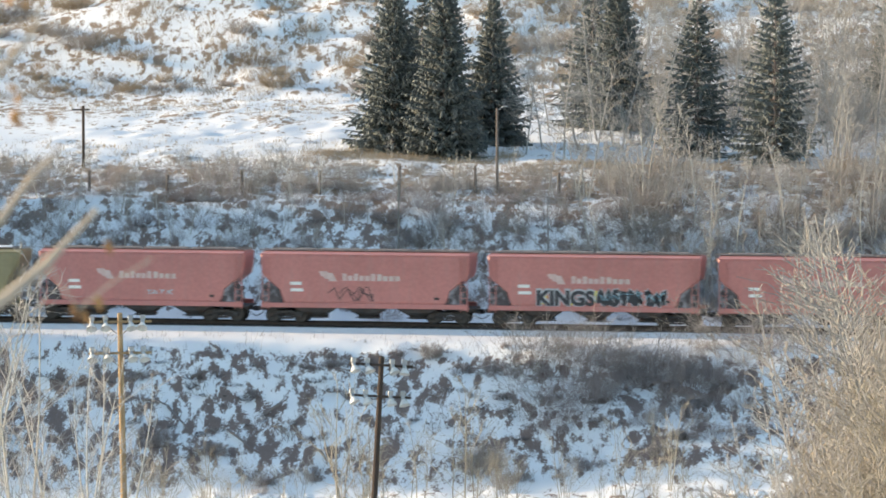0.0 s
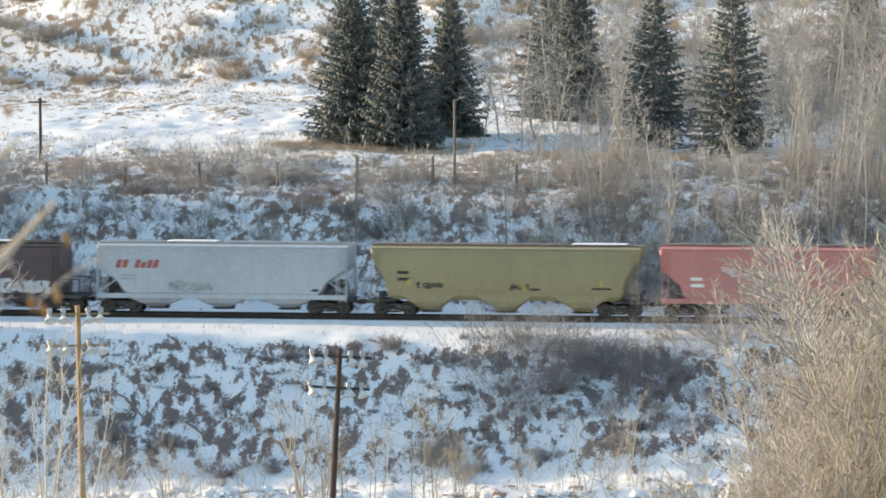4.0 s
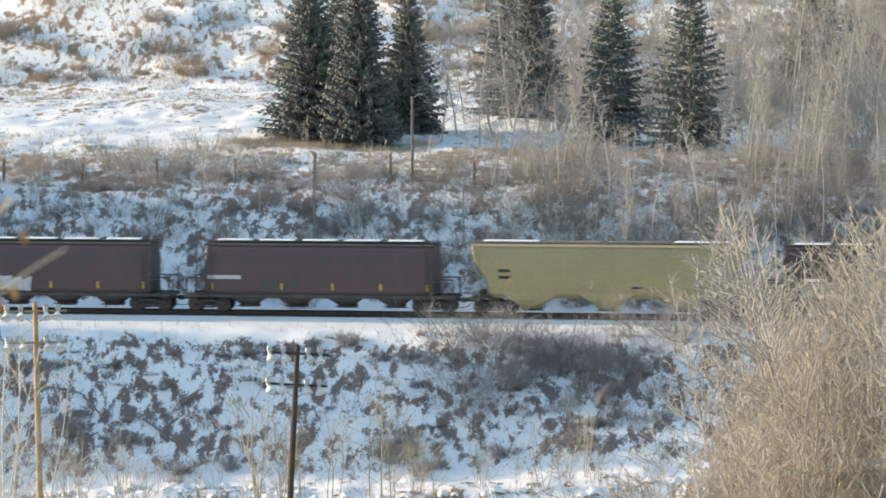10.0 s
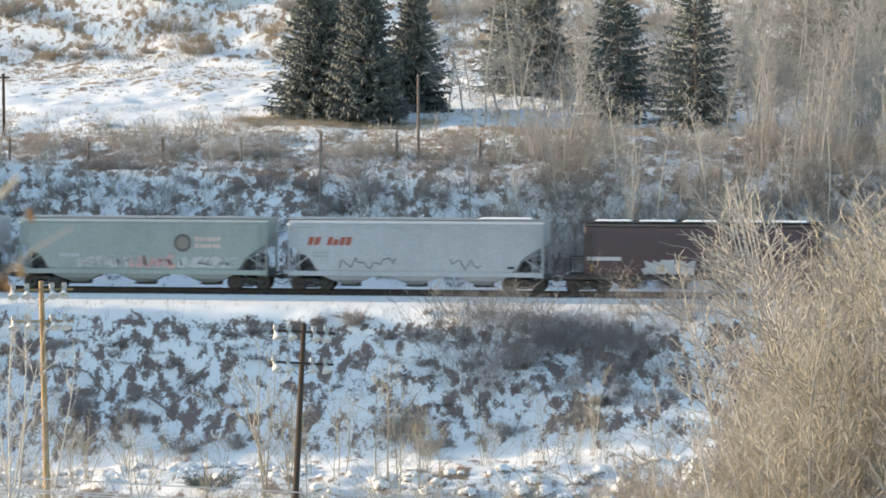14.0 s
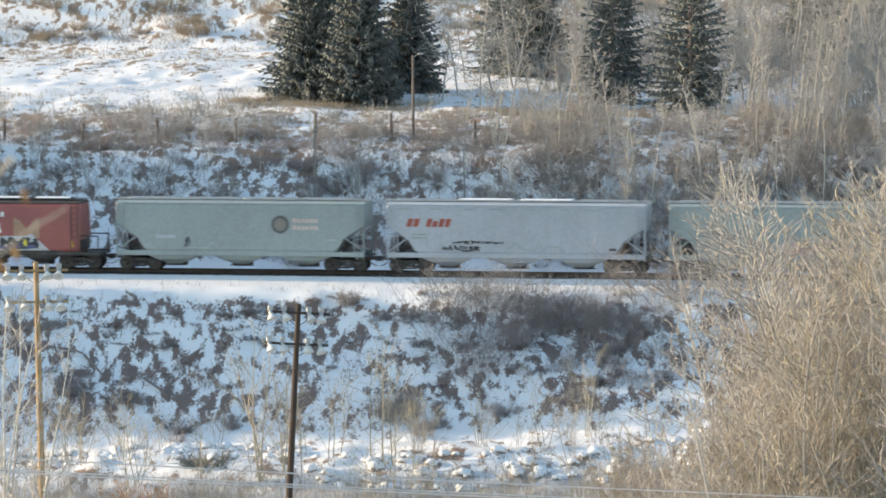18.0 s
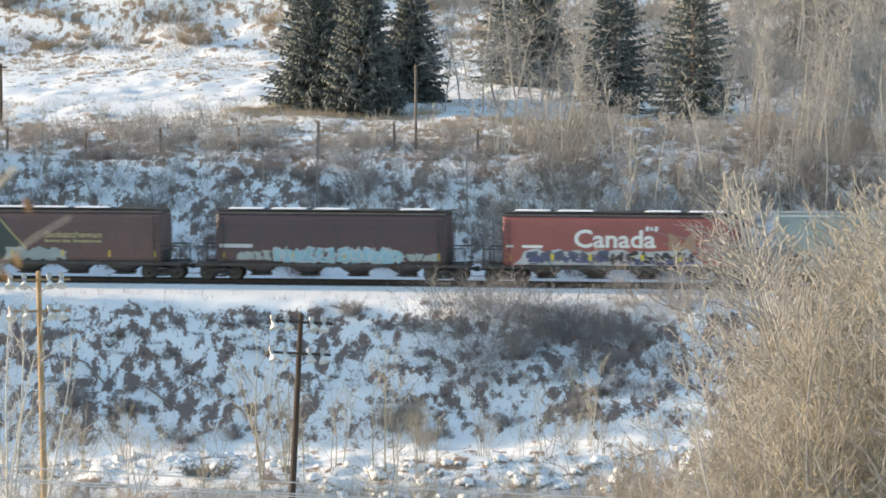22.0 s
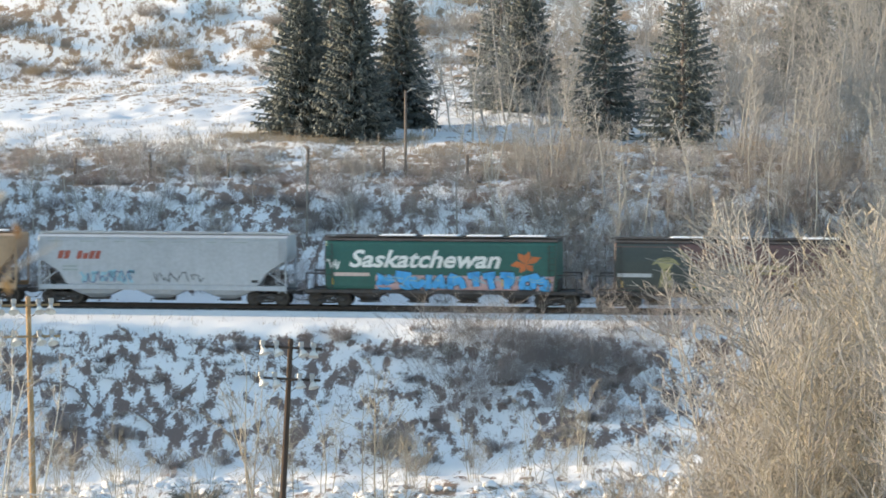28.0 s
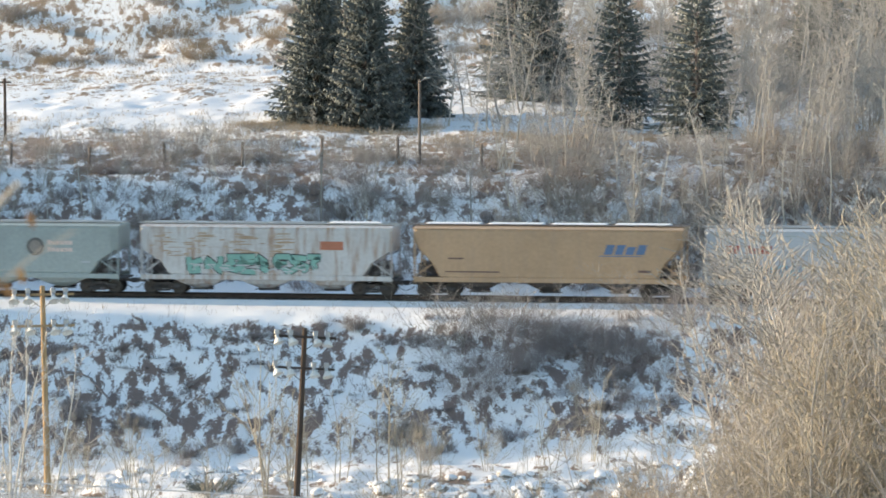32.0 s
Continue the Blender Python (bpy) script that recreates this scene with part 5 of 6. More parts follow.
def build_back_slope():
    r = random.Random(11)
    thicket = [shrub_kind("bare_shrub", 20 + i, (T_HEATH, T_HEATH, T_SHRUB, T_GREY)[i % 4], "leafless grey-brown shrub on the snowy slope", "shrubs on the slope behind the track",
                          height=2.0 + 0.25 * i, width=2.2, stems=20, twigs=11, r0=0.015, fine=0.008) for i in range(5)]
    scatter(thicket, strip(r, 380, -46, 30, 8.5, 33), r, 0.45, 1.0, 1.15)
    dense = [shrub_kind("thicket_shrub", 30 + i, (T_SHRUB, T_GREY, T_GREY)[i % 3], "tall tangled grey-brown leafless shrub", "dense thicket behind the track",
                        height=3.4, width=3.2, stems=20, twigs=13, r0=0.018, fine=0.010) for i in range(4)]
    scatter(dense, clear(strip(r, 140, 6, 48, 9, 36)), r, 0.6, 1.15, 1.2)
    low = [shrub_kind("low_bare_shrub", 40 + i, (T_HEATH, T_DARK)[i % 2], "low dark leafless shrub beside the track", "low shrubs on the slope behind the track",
                      height=1.2, width=1.9, stems=56, twigs=7, r0=0.012, fine=0.008) for i in range(3)]
    scatter(low, strip(r, 230, -46, 46, 7.5, 30), r, 0.5, 1.2, 1.2)
    fence = [shrub_kind("fence_shrub", 50 + i, (T_GREY, T_SHRUB)[i % 2], "twiggy leafless shrub by the fence", "shrubs along the fence",
                        height=1.8, width=1.7, stems=20, twigs=9, r0=0.016, fine=0.010) for i in range(3)]
    scatter(fence, strip(r, 150, -46, 30, 28, 38), r, 0.6, 1.15)
    small = [tree_kind("young_aspen", 64 + i, T_ASPEN, T_GREY, "short slender leafless aspen among the shrubs", "tree", "young aspens behind the track", height=3.4 + 0.5 * i, spread=1.5, limbs=15, twigs=5, r0=0.04, fine=0.010, low=0.25, lean=0.10, sub=1, rise=0.14, wander=0.15) for i in range(3)]
    scatter(small, strip(r, 74, -44, 4, 9, 31), r, 0.6, 1.1)
    aspens = [tree_kind("aspen", 60 + i, T_ASPEN if i % 2 else T_GREY, T_GREY, "slender pale leafless aspen tree", "tree", "aspens behind the track", height=5.6 + 0.6 * i, spread=2.2, limbs=20, twigs=5, r0=0.055, fine=0.012, low=0.2, lean=0.12, sub=1, rise=0.08, wander=0.22) for i in range(4)]
    scatter(aspens, [p for p in clear(strip(r, 135, 4, 42, 10, 46)) if p[0] > 4], r, 0.6, 1.25)
    tall = [tree_kind("poplar", 70 + i, T_GREY, T_GREY, "tall bare grey poplar with crooked limbs", "tree", "poplars behind the field", height=10.5 + i, spread=5.0, limbs=26, twigs=6, r0=0.085, fine=0.014, low=0.15, lean=0.17, sub=1, rise=0.05, wander=0.28) for i in range(4)]
    scatter(tall, [(x, y) for x, y in strip(r, 185, 0, 58, 40, 108) if x > 9 + 0.05 * y and not (15.5 < x < 27 and y < 56)] + [(6.2, 47), (7.6, 56), (9.0, 44), (10.4, 52), (8.4, 64), (11.6, 60), (12.8, 48), (16.4, 39), (21.6, 52), (22.4, 66), (25.6, 60), (20.0, 70), (27.0, 72)], r, 0.65, 1.1)
    edge = [shrub_kind("wood_edge_shrub", 84 + i, (T_GREY, T_SHRUB, T_GREY)[i], "grey leafless undergrowth at the wood's edge", "undergrowth in the wood", height=3.8, width=3.2, stems=20, twigs=12, r0=0.022, fine=0.013) for i in range(3)]
    scatter(edge, [(x, y) for x, y in strip(r, 190, 2, 60, 46, 104) if x > 10 + 0.06 * y and not (15.5 < x < 26 and y < 50)], r, 0.55, 1.15)
    russet = [shrub_kind("russet_shrub", 80 + i, (T_STRAW, T_SHRUB)[i % 2], "rust-coloured leafless shrub on the slope", "russet shrubs", height=4.4, width=3.4, stems=15, twigs=12, r0=0.03, fine=0.012) for i in range(3)]
    scatter(russet, clear(strip(r, 40, 22, 46, 20, 46) + strip(r, 14, 8, 24, 34, 46)), r, 0.5, 1.0)


def build_hillside():
    r = random.Random(21)
    clumps = [shrub_kind("hill_shrub", 90 + i, (T_STRAW, T_SHRUB, T_STRAW)[i], "tan leafless shrub clump on the snowy hillside", "shrubs on the hillside", height=1.5, width=2.4, stems=110, twigs=7, r0=0.013, fine=0.010, flat=1.1) for i in range(3)]
    places = strip(r, 230, -72, 40, 112, 165)
    scatter(clumps, places, r, 0.4, 1.2, 1.15)
    birches = [tree_kind("bare_tree", 95 + i, T_GREY, T_SHRUB, "bare tree high on the hillside", "tree", "trees on the hillside", height=8.0, spread=2.6, limbs=16, twigs=5, r0=0.09, fine=0.020, sub=1) for i in range(2)]
    scatter(birches, strip(r, 70, 4, 60, 108, 170) + strip(r, 10, -75, 0, 150, 180), r, 0.6, 1.1)


def build_embankment():
    r = random.Random(31)
    dark = [shrub_kind("low_shrub", 110 + i, (T_DARK, T_SHRUB, T_DARK)[i], "low dark shrub on the snowy embankment", "low shrubs on the embankment", height=0.6, width=1.4, stems=60, twigs=6, r0=0.011, fine=0.008, flat=0.8) for i in range(3)]
    places = [p for p in strip(r, 230, -38, 34, -20.5, -7.8) if value_noise(*(0.22 * q for q in p)) > -0.02] + strip(r, 20, -8, 10, -9.5, -6.8)
    scatter(dark, places, r, 0.4, 1.0, 1.15)
    # clumps: x, y, breadth, height
    dusky = [(-19.0, -7.6, 1.7, 0.9), (-18.3, -4.5, 2.2, 0.7), (-16.9, -13.7, 2.6, 2.4), (-18.4, -13.4, 1.3, 1.3), (-13.6, -16.3, 2.8, 2.2), (-10.8, -20.4, 2.4, 2.4), (-14.2, -18.9, 0.9, 0.9), (-10.5, -12.2, 2.0, 1.0), (-9.2, -13.8, 1.7, 1.3),
             (-7.5, -15.3, 2.4, 1.3), (-6.5, -8.8, 3.3, 1.5), (-8.3, -11.2, 1.3, 1.1), (-2.3, -8.1, 2.2, 1.3), (0.9, -10.0, 2.0, 1.3), (3.4, -10.3, 2.2, 1.3), (-0.3, -11.8, 1.5, 0.9), (1.6, -12.1, 2.0, 1.1), (3.6, -13.4, 1.3, 1.3),
             (-7.8, -19.7, 1.3, 2.0), (-13.7, -10.1, 1.3, 0.9), (-15.6, -8.7, 0.9, 1.3), (-12.0, -10.1, 1.1, 0.9), (-13.7, -7.7, 1.5, 0.5), (-17.2, -17.0, 1.3, 1.3), (-20.4, -8.4, 1.3, 1.3), (-1.8, -14.3, 1.1, 0.9)]
    shaded = [(11.3, -11.7, 3.3, 2.4), (9.5, -17.6, 2.6, 1.3), (14.2, -13.2, 3.1, 1.8), (16.5, -14.8, 2.6, 2.0), (15.7, -17.6, 3.1, 2.0), (8.7, -22.0, 2.4, 2.0), (6.9, -22.7, 1.8, 1.1), (5.2, -22.7, 1.5, 1.0), (12.3, -22.5, 2.0, 1.8),
              (14.1, -20.5, 1.8, 1.5), (4.3, -22.9, 1.1, 0.9)]
    brown = [(-0.5, -8.2, 1.1, 1.5), (4.1, -8.2, 1.6, 0.9), (2.6, -20.9, 2.6, 2.4), (4.1, -22.9, 1.7, 1.7)]

    def clump(kinds, spots, fill):
        first = list(kinds)
        for x, y, wide, tall in spots:
            for _ in range(max(2, int(fill * wide * 2.2))):
                size = max(0.35, tall * r.uniform(0.45, 0.85) / 1.3)
                m = planted(x + r.uniform(-0.5, 0.5) * max(0.2, wide - 0.7), y + r.uniform(-0.25, 1.0) * tall * 0.9, r, size, 0.12 * size, r.uniform(0.85, 1.25))
                if first:
                    first.pop().matrix_basis = m
                else:
                    copy_thing(kinds[r.randrange(len(kinds))], m)

    bushy = dict(height=1.3, width=1.5, stems=64, twigs=9, r0=0.012, fine=0.008, flat=1.0)
    tufts = [shrub_kind("bushy_shrub", 180 + i, (T_DARK, T_HEATH, T_HEATH)[i], "dense rounded grey-brown shrub in the embankment snow", "rounded shrubs on the embankment", **bushy) for i in range(3)]
    clump(tufts, dusky + shaded, 1.0)
    tawny = [shrub_kind("tawny_shrub", 186 + i, (T_SHRUB, T_HEATH)[i], "tawny brown leafless shrub on the embankment", "tawny shrubs on the embankment", **bushy) for i in range(2)]
    clump(tawny, brown, 0.85)
    willow = [shrub_kind("willow_shrub", 120 + i, (T_SHRUB, T_SHRUB, T_HEATH)[i], "broad leafless brown willow thicket on the embankment", "willows on the embankment", height=4.4, width=4.4, stems=21, twigs=12, r0=0.018, fine=0.009) for i in range(3)]
    scatter(willow, [(5.2, -11.0), (6.6, -11.4), (8.2, -10.6), (7.6, -13.6), (5.8, -13.4), (8.6, -15.4), (6.6, -16.6), (6.0, -9.4), (7.4, -8.9), (8.8, -9.4), (10.2, -10.4), (9.4, -12.8), (5.0, -15.2), (11.6, -11.0), (17.4, -11.0), (18.4, -9.2), (19.2, -11.0), (20.6, -11.6), (19.9, -9.6), (21.4, -10.4), (12.8, -12.0)], r, 0.55, 0.9, 1.35)
    dusk = [shrub_kind("willow_shrub", 124 + i, T_HEATH, "dark leafless willow thicket on the shaded embankment", "willows on the embankment", height=3.6, width=4.2, stems=30, twigs=12, r0=0.018, fine=0.009) for i in range(2)]
    scatter(dusk, [(9.6, -10.2), (10.8, -11.6), (12.0, -10.8), (13.2, -11.4), (14.4, -11.8), (15.6, -12.6), (16.6, -13.4), (9.0, -14.0), (10.0, -13.2), (15.2, -14.6), (17.4, -14.6), (8.0, -16.4), (7.0, -14.8), (6.4, -17.8), (13.8, -13.2), (11.4, -13.0), (16.2, -16.6), (18.6, -13.0)], r, 0.5, 0.85, 1.3)
    shade = [shrub_kind("embankment_shrub", 170 + i, T_HEATH, "tangled dark leafless shrub on the embankment", "dark shrubs on the embankment", height=2.2, width=2.6, stems=34, twigs=9, r0=0.02, fine=0.011) for i in range(2)]
    scatter(shade, strip(r, 16, 9.5, 18, -13.0, -9.0) + strip(r, 10, 13, 22, -18, -13), r, 0.55, 1.0)
    sapling = [tree_kind("sapling", 130 + i, T_GOLD, T_GOLD, "thin straw-coloured sapling in the snow", "tree", "saplings below the embankment", height=4.2, spread=2.0, limbs=18, twigs=5, r0=0.035, fine=0.008, low=0.12, lean=0.13, forks=3) for i in range(3)]
    scatter(sapling, [(-4.6, -31.0), (-5.3, -31.6), (-4.0, -32.0), (-1.4, -29.5), (1.2, -30.0)], r, 1.2, 1.5)
    sapling = [tree_kind("sapling", 133 + i, T_GOLD, T_GOLD, "thin straw-coloured sapling in the snow", "tree", "saplings below the embankment", height=4.0, spread=1.8, limbs=18, twigs=5, r0=0.03, fine=0.008, low=0.12, lean=0.13, forks=3) for i in range(3)]
    scatter(sapling, strip(r, 26, -26, 12, -37, -24) + strip(r, 40, -32, 34, -56, -38) + strip(r, 22, 10, 32, -34, -16), r, 0.6, 1.2)


def build_valley_floor():
    r = random.Random(81)
    rust = [shrub_kind("rusty_shrub", 160 + i, T_LEAF if i else T_STRAW, "rust-orange dry shrub on the valley floor", "rusty shrubs on the valley floor", height=2.6, width=2.2, stems=26, twigs=9, r0=0.016, fine=0.009) for i in range(2)]
    scatter(rust, [(-11.8, -43.0), (-12.8, -45.0), (-10.6, -44.0), (14.6, -44.0), (15.6, -46.0), (16.4, -42.0), (13.8, -47.0)], r, 0.8, 1.15)
    bush = shrub_kind("evergreen_bush", 165, T_NEEDLE, "low dark green bush in the snow bank", "", height=1.0, width=2.6, stems=120, twigs=6, r0=0.03, fine=0.018, flat=0.6)
    bush.matrix_basis = planted(-8.9, -28.6, r, 1.0)
    x, y = -11.2, -38.0
    box = thing("utility_box", "pale blue-grey utility box standing in dry reeds", "utility box", "", at=pose(x, y, ground_z(x, y)))
    part("cabinet", Geo().box(-0.22, 0.22, -0.18, 0.18, -0.1, 1.25, 0.03), M_CABINET, box)
    part("lid", Geo().box(-0.25, 0.25, -0.21, 0.21, 1.25, 1.31, 0.02), M_CABINET, box)
    part("door", Geo().box(-0.18, 0.18, -0.20, -0.18, 0.15, 1.15, 0.004), M_CABINET, box)


def boulder_mesh(name, seed, mat, wide, squash, lift):
    bm = bmesh.new()
    bmesh.ops.create_icosphere(bm, subdivisions=3, radius=0.5)
    for v in bm.verts:
        n3 = noise.noise(v.co * 1.9 + Vector((seed * 3.1, 0, 0))) + 0.4 * noise.noise(v.co * 5.0 + Vector((0, seed * 2.7, 0)))
        v.co *= 1 + 0.5 * n3
        v.co = Vector((v.co.x * wide, v.co.y * wide, v.co.z * squash + lift))
    for f in bm.faces:
        f.smooth = True
    me = bpy.data.meshes.new(name)
    bm.to_mesh(me)
    bm.free()
    me.materials.append(mat)
    return me


def build_boulders():
    r = random.Random(71)
    kinds = []
    for i in range(4):
        b = thing("boulder", "grey boulder under a cap of snow", "rock", "boulders below the embankment")
        part("stone", boulder_mesh("stone", i, M_ROCK, 1.0, 0.75, 0.0), None, b)
        part("snow_cap", boulder_mesh("snow_cap", i, M_SNOW, 1.04, 0.62, 0.13), None, b, "rounded snow cap")
        kinds.append(b)
    scatter(kinds, strip(r, 170, -34, 3, -28.5, -23.5) + strip(r, 130, 3, 32, -34.5, -28), r, 0.35, 1.0)


def build_front_thickets():
    r = random.Random(41)
    gold = [tree_kind("young_poplar", 140 + i, T_GREY if i % 2 else T_GOLD, T_GREY if i == 3 else T_GOLD, "pale straw-coloured leafless young poplar", "tree", "thicket in front of the valley", height=14.0, spread=2.9, limbs=70, twigs=6, r0=0.055, fine=0.011, low=0.25, lean=0.10, sub=0, forks=2, rise=0.16, wander=0.11, leaves=300, leaf_mat=T_GOLD, leaf_size=0.045, leaf_label="pale withered catkins") for i in range(4)]
    used = set()

    birch = [tree_kind("birch", 145 + i, T_ASPEN, T_GREY, "slender white-stemmed leafless birch", "tree", "birches in front of the valley", height=14.0, spread=3.4, limbs=24, twigs=4, r0=0.085, fine=0.010, low=0.3, lean=0.09, sub=1) for i in range(3)]
    kinds = gold + birch

    def stand(x, y, top, first=0, last=4):
        z = ground_z(x, y)
        k = r.randrange(first, last)
        m = Matrix.Translation((x, y, z)) @ Matrix.Rotation(r.random() * math.tau, 4, "Z") @ Matrix.Diagonal((max(0.8, (top - z) / 14.0),) * 2 + ((top - z) / 14.0, 1))
        if k in used:
            copy_thing(kinds[k], m)
        else:
            kinds[k].matrix_basis = m
            used.add(k)

    for i in range(165):
        f = (i + r.random()) / 165
        across = 7.5 + 9.0 * f ** 0.9
        y = -148 + r.uniform(-16, 16)
        far = (268 + y) / 118
        edge = np.interp(across, (7.5, 8.2, 9.0, 10.1, 11.1, 12.2, 13.3, 14.8), (5.6, 7.6, 9.4, 11.9, 14.4, 18.2, 21.6, 23.8))
        stand(across * far, y, 21 + (edge - 21) * far + 0.9 - abs(r.gauss(0, 0.9)))
    for i in range(115):
        across = 11.0 + 5.6 * (i + r.random()) / 115
        y = -148 + r.uniform(-16, 10)
        far = (268 + y) / 118
        edge = np.interp(across, (11.0, 12.2, 13.3, 14.8), (14.2, 17.6, 21.0, 23.2))
        stand(across * far, y, 21 + (edge - 21) * far - r.uniform(-0.6, 2.6))
    for i in range(8):
        y = -148 + r.uniform(-8, 8)
        far = (268 + y) / 118
        stand((-12.8 + 4.6 * (i + r.random()) / 8) * far, y, 21 + (r.uniform(6.6, 8.4) - 21) * far)
    for i in range(17):
        across = -13.4 + 4.9 * (i + r.random()) / 17
        y = -148 + r.uniform(-10, 10)
        far = (268 + y) / 118
        edge = np.interp(across, (-12.4, -11.45, -10.5, -9.24, -8.3), (13.4, 12.3, 11.7, 10.0, 8.6))
        stand(across * far, y, 21 + (edge - 21) * far - abs(r.gauss(0, 0.8)), 4, 7)
    dark = tree_kind("dark_poplar", 152, T_DARK, T_SHRUB, "grey-brown forked poplar standing before the straw-coloured thicket", "tree", "", height=9.4, spread=4.2, limbs=14, twigs=5, r0=0.22, fine=0.012, low=0.6, lean=0.05, sub=1, rise=0.10, wander=0.2, forks=1)
    dark.matrix_basis = planted(12.3, -172.0, r)


def build_deadfall():
    """Fallen, half-buried branches on the embankment."""
    r = random.Random(91)
    for x0, y0, x1, y1 in [(-13.1, -13.2, -11.6, -15.3), (-10.9, -11.9, -9.6, -10.9), (-18.5, -9.2, -16.8, -10.0), (-16.9, -10.0, -15.5, -12.6), (-14.4, -4.8, -13.7, -6.1), (-7.7, -16.3, -6.9, -17.9), (-10.7, -20.2, -9.3, -19.4), (-15.6, -7.7, -14.6, -7.4)]:
        a, b = Vector((x0, y0, ground_z(x0, y0) + 0.12)), Vector((x1, y1, ground_z(x1, y1) + 0.16))
        mid = (a + b) / 2 + Vector((r.uniform(-0.1, 0.1), 0, 0.12))
        log = thing("fallen_branch", "dark fallen branch half buried in the snow", "branch", "fallen branches on the embankment", at=Matrix.Translation(a))
        part("stem", stems("stem", [[(Vector((0, 0, 0)), 0.09), (mid - a, 0.075), (b - a, 0.04)]], T_DARK, 7), None, log)
        for _ in range(3):
            p = (b - a) * r.uniform(0.3, 0.9) + Vector((0, 0, 0.08))
            q = p + Vector((r.uniform(-0.5, 0.5), r.uniform(-0.4, 0.4), r.uniform(0.2, 0.55)))
            part("side_branch", stems("side_branch", [[(p, 0.03), ((p + q) / 2 + Vector((0.04, 0, 0.03)), 0.022), (q, 0.01)]], T_DARK, 5), None, log)


def build_grass():
    """Dry grass and weeds that push through the snow: uncountable."""
    r = np.random.RandomState(51)

    def tufts(count, s0, s1, n0, n1, blades, lo, hi, thick, clump=0.25, patchy=None):
        rows = []
        for _ in range(count):
            s, n = r.uniform(s0, s1), r.uniform(n0, n1)
            if patchy is not None and value_noise(s / patchy, n / (patchy * 0.6)) < r.uniform(-0.1, 0.2):
                continue
            for _ in range(blades):
                a, b = s + r.normal(0, clump), n + r.normal(0, clump)
                x, y, _z = track(a, b)
                z = float(land(a, b))
                d = unit(np.array([r.normal(0, 0.45), r.normal(0, 0.45), 1.0]))
                ln = r.uniform(lo, hi)
                rows.append((x, y, z - 0.05, x + d[0] * ln, y + d[1] * ln, z + d[2] * ln, thick, thick * 0.3))
        return rows

    slope = tufts(420, -40, 36, -21, -6.6, 14, 0.2, 0.6, 0.016, 0.3, 3.0)
    tagged(new("slope_weeds", tubes("slope_weeds", slope, T_DARK)), "dark dead weeds poking through the embankment snow", "weeds", kind="stuff")
    bench = tufts(130, -40, 36, -7.5, -4.2, 6, 0.15, 0.55, 0.010, 0.2)
    tagged(new("trackside_weeds", tubes("trackside_weeds", bench, T_SHRUB)), "sparse dry weeds in the snow beside the track", "weeds", kind="stuff")
    field = tufts(900, -60, 30, 36, 60, 9, 0.15, 0.45, 0.02, 0.35, 6.0) + tufts(700, -60, 30, 82, 112, 8, 0.2, 0.5, 0.025, 0.5, 9.0)
    field += tufts(260, -19, -3, 43.0, 47.5, 16, 0.15, 0.5, 0.018, 0.4) + tufts(160, -3, 14, 38.5, 42.5, 14, 0.15, 0.5, 0.018, 0.4)
    tagged(new("field_grass", tubes("field_grass", field, T_STRAW)), "straw-coloured dry grass on the snowy field", "grass", kind="stuff")
    hill = tufts(3400, -72, 40, 110, 160, 13, 0.3, 0.9, 0.020, 0.8, 5.0)
    tagged(new("hill_grass", tubes("hill_grass", hill, T_STRAW)), "tan dry grass on the snowy hillside", "grass", kind="stuff")
    reeds = tufts(900, -40, 36, -60, -33, 12, 0.6, 1.9, 0.011, 0.5)
    tagged(new("reeds", tubes("reeds", reeds, T_GOLD)), "tall straw-coloured reeds on the valley floor", "reeds", kind="stuff")


build_spruces()
build_back_slope()
build_hillside()
build_embankment()
build_deadfall()
build_valley_floor()
build_boulders()
build_front_thickets()
build_grass()


# ---- poles, posts and wires ----
def flood_pole(x, y, top, mat, label, lean, tilt_seed, arm_turn):
    z = ground_z(x, y)
    r = random.Random(tilt_seed)
    p = thing("floodlight_pole", label, "floodlight pole", "floodlight poles", at=pose(x, y, z, 0, lean, 0))
    h = top - z
    part("pole", Geo().turned((0, 0, -0.4), (0, 0, 1), [(0, 0.19), (h * 0.5, 0.165), (h + 0.38, 0.13), (h + 0.42, 0.09)], 12), mat, p)
    for arm_z in (h - 0.42, h - 2.02):
        arm = part("crossarm", Geo().box(-1.62, 1.62, -0.24, -0.14, arm_z - 0.06, arm_z + 0.06, 0.012), mat, p, "wooden crossarm")
        for k in (-1, 1):
            part("arm_brace", Geo().tube((k * 0.13, -0.2, arm_z - 0.62), (k * 0.85, -0.2, arm_z - 0.06), 0.022, sides=6), M_STEEL, p)
        for lx in (-1.42, -0.72, 0.55, 1.18):
            aim = Vector((arm_turn[0] + r.uniform(-0.2, 0.2), arm_turn[1], -0.8 + r.uniform(-0.15, 0.15))).normalized()
            at = Vector((lx, -0.32, arm_z + 0.02))
            lamp = part("floodlight", Geo().turned(at - aim * 0.05, aim, [(0.0, 0.05), (0.02, 0.10), (0.16, 0.11), (0.22, 0.09)], 10).box(lx - 0.13, lx + 0.13, -0.30, -0.08, arm_z + 0.06, arm_z + 0.34, 0.03), M_GALV, p, "grey floodlight housing with ballast box")
            part("reflector_dish", Geo().turned(at + aim * 0.10, aim, [(0.0, 0.08), (0.08, 0.14), (0.21, 0.225), (0.33, 0.27), (0.34, 0.285), (0.335, 0.265), (0.22, 0.21), (0.10, 0.125), (0.04, 0.05)], 16), M_ENAMEL, lamp, "white enamelled dish reflector")
    return p


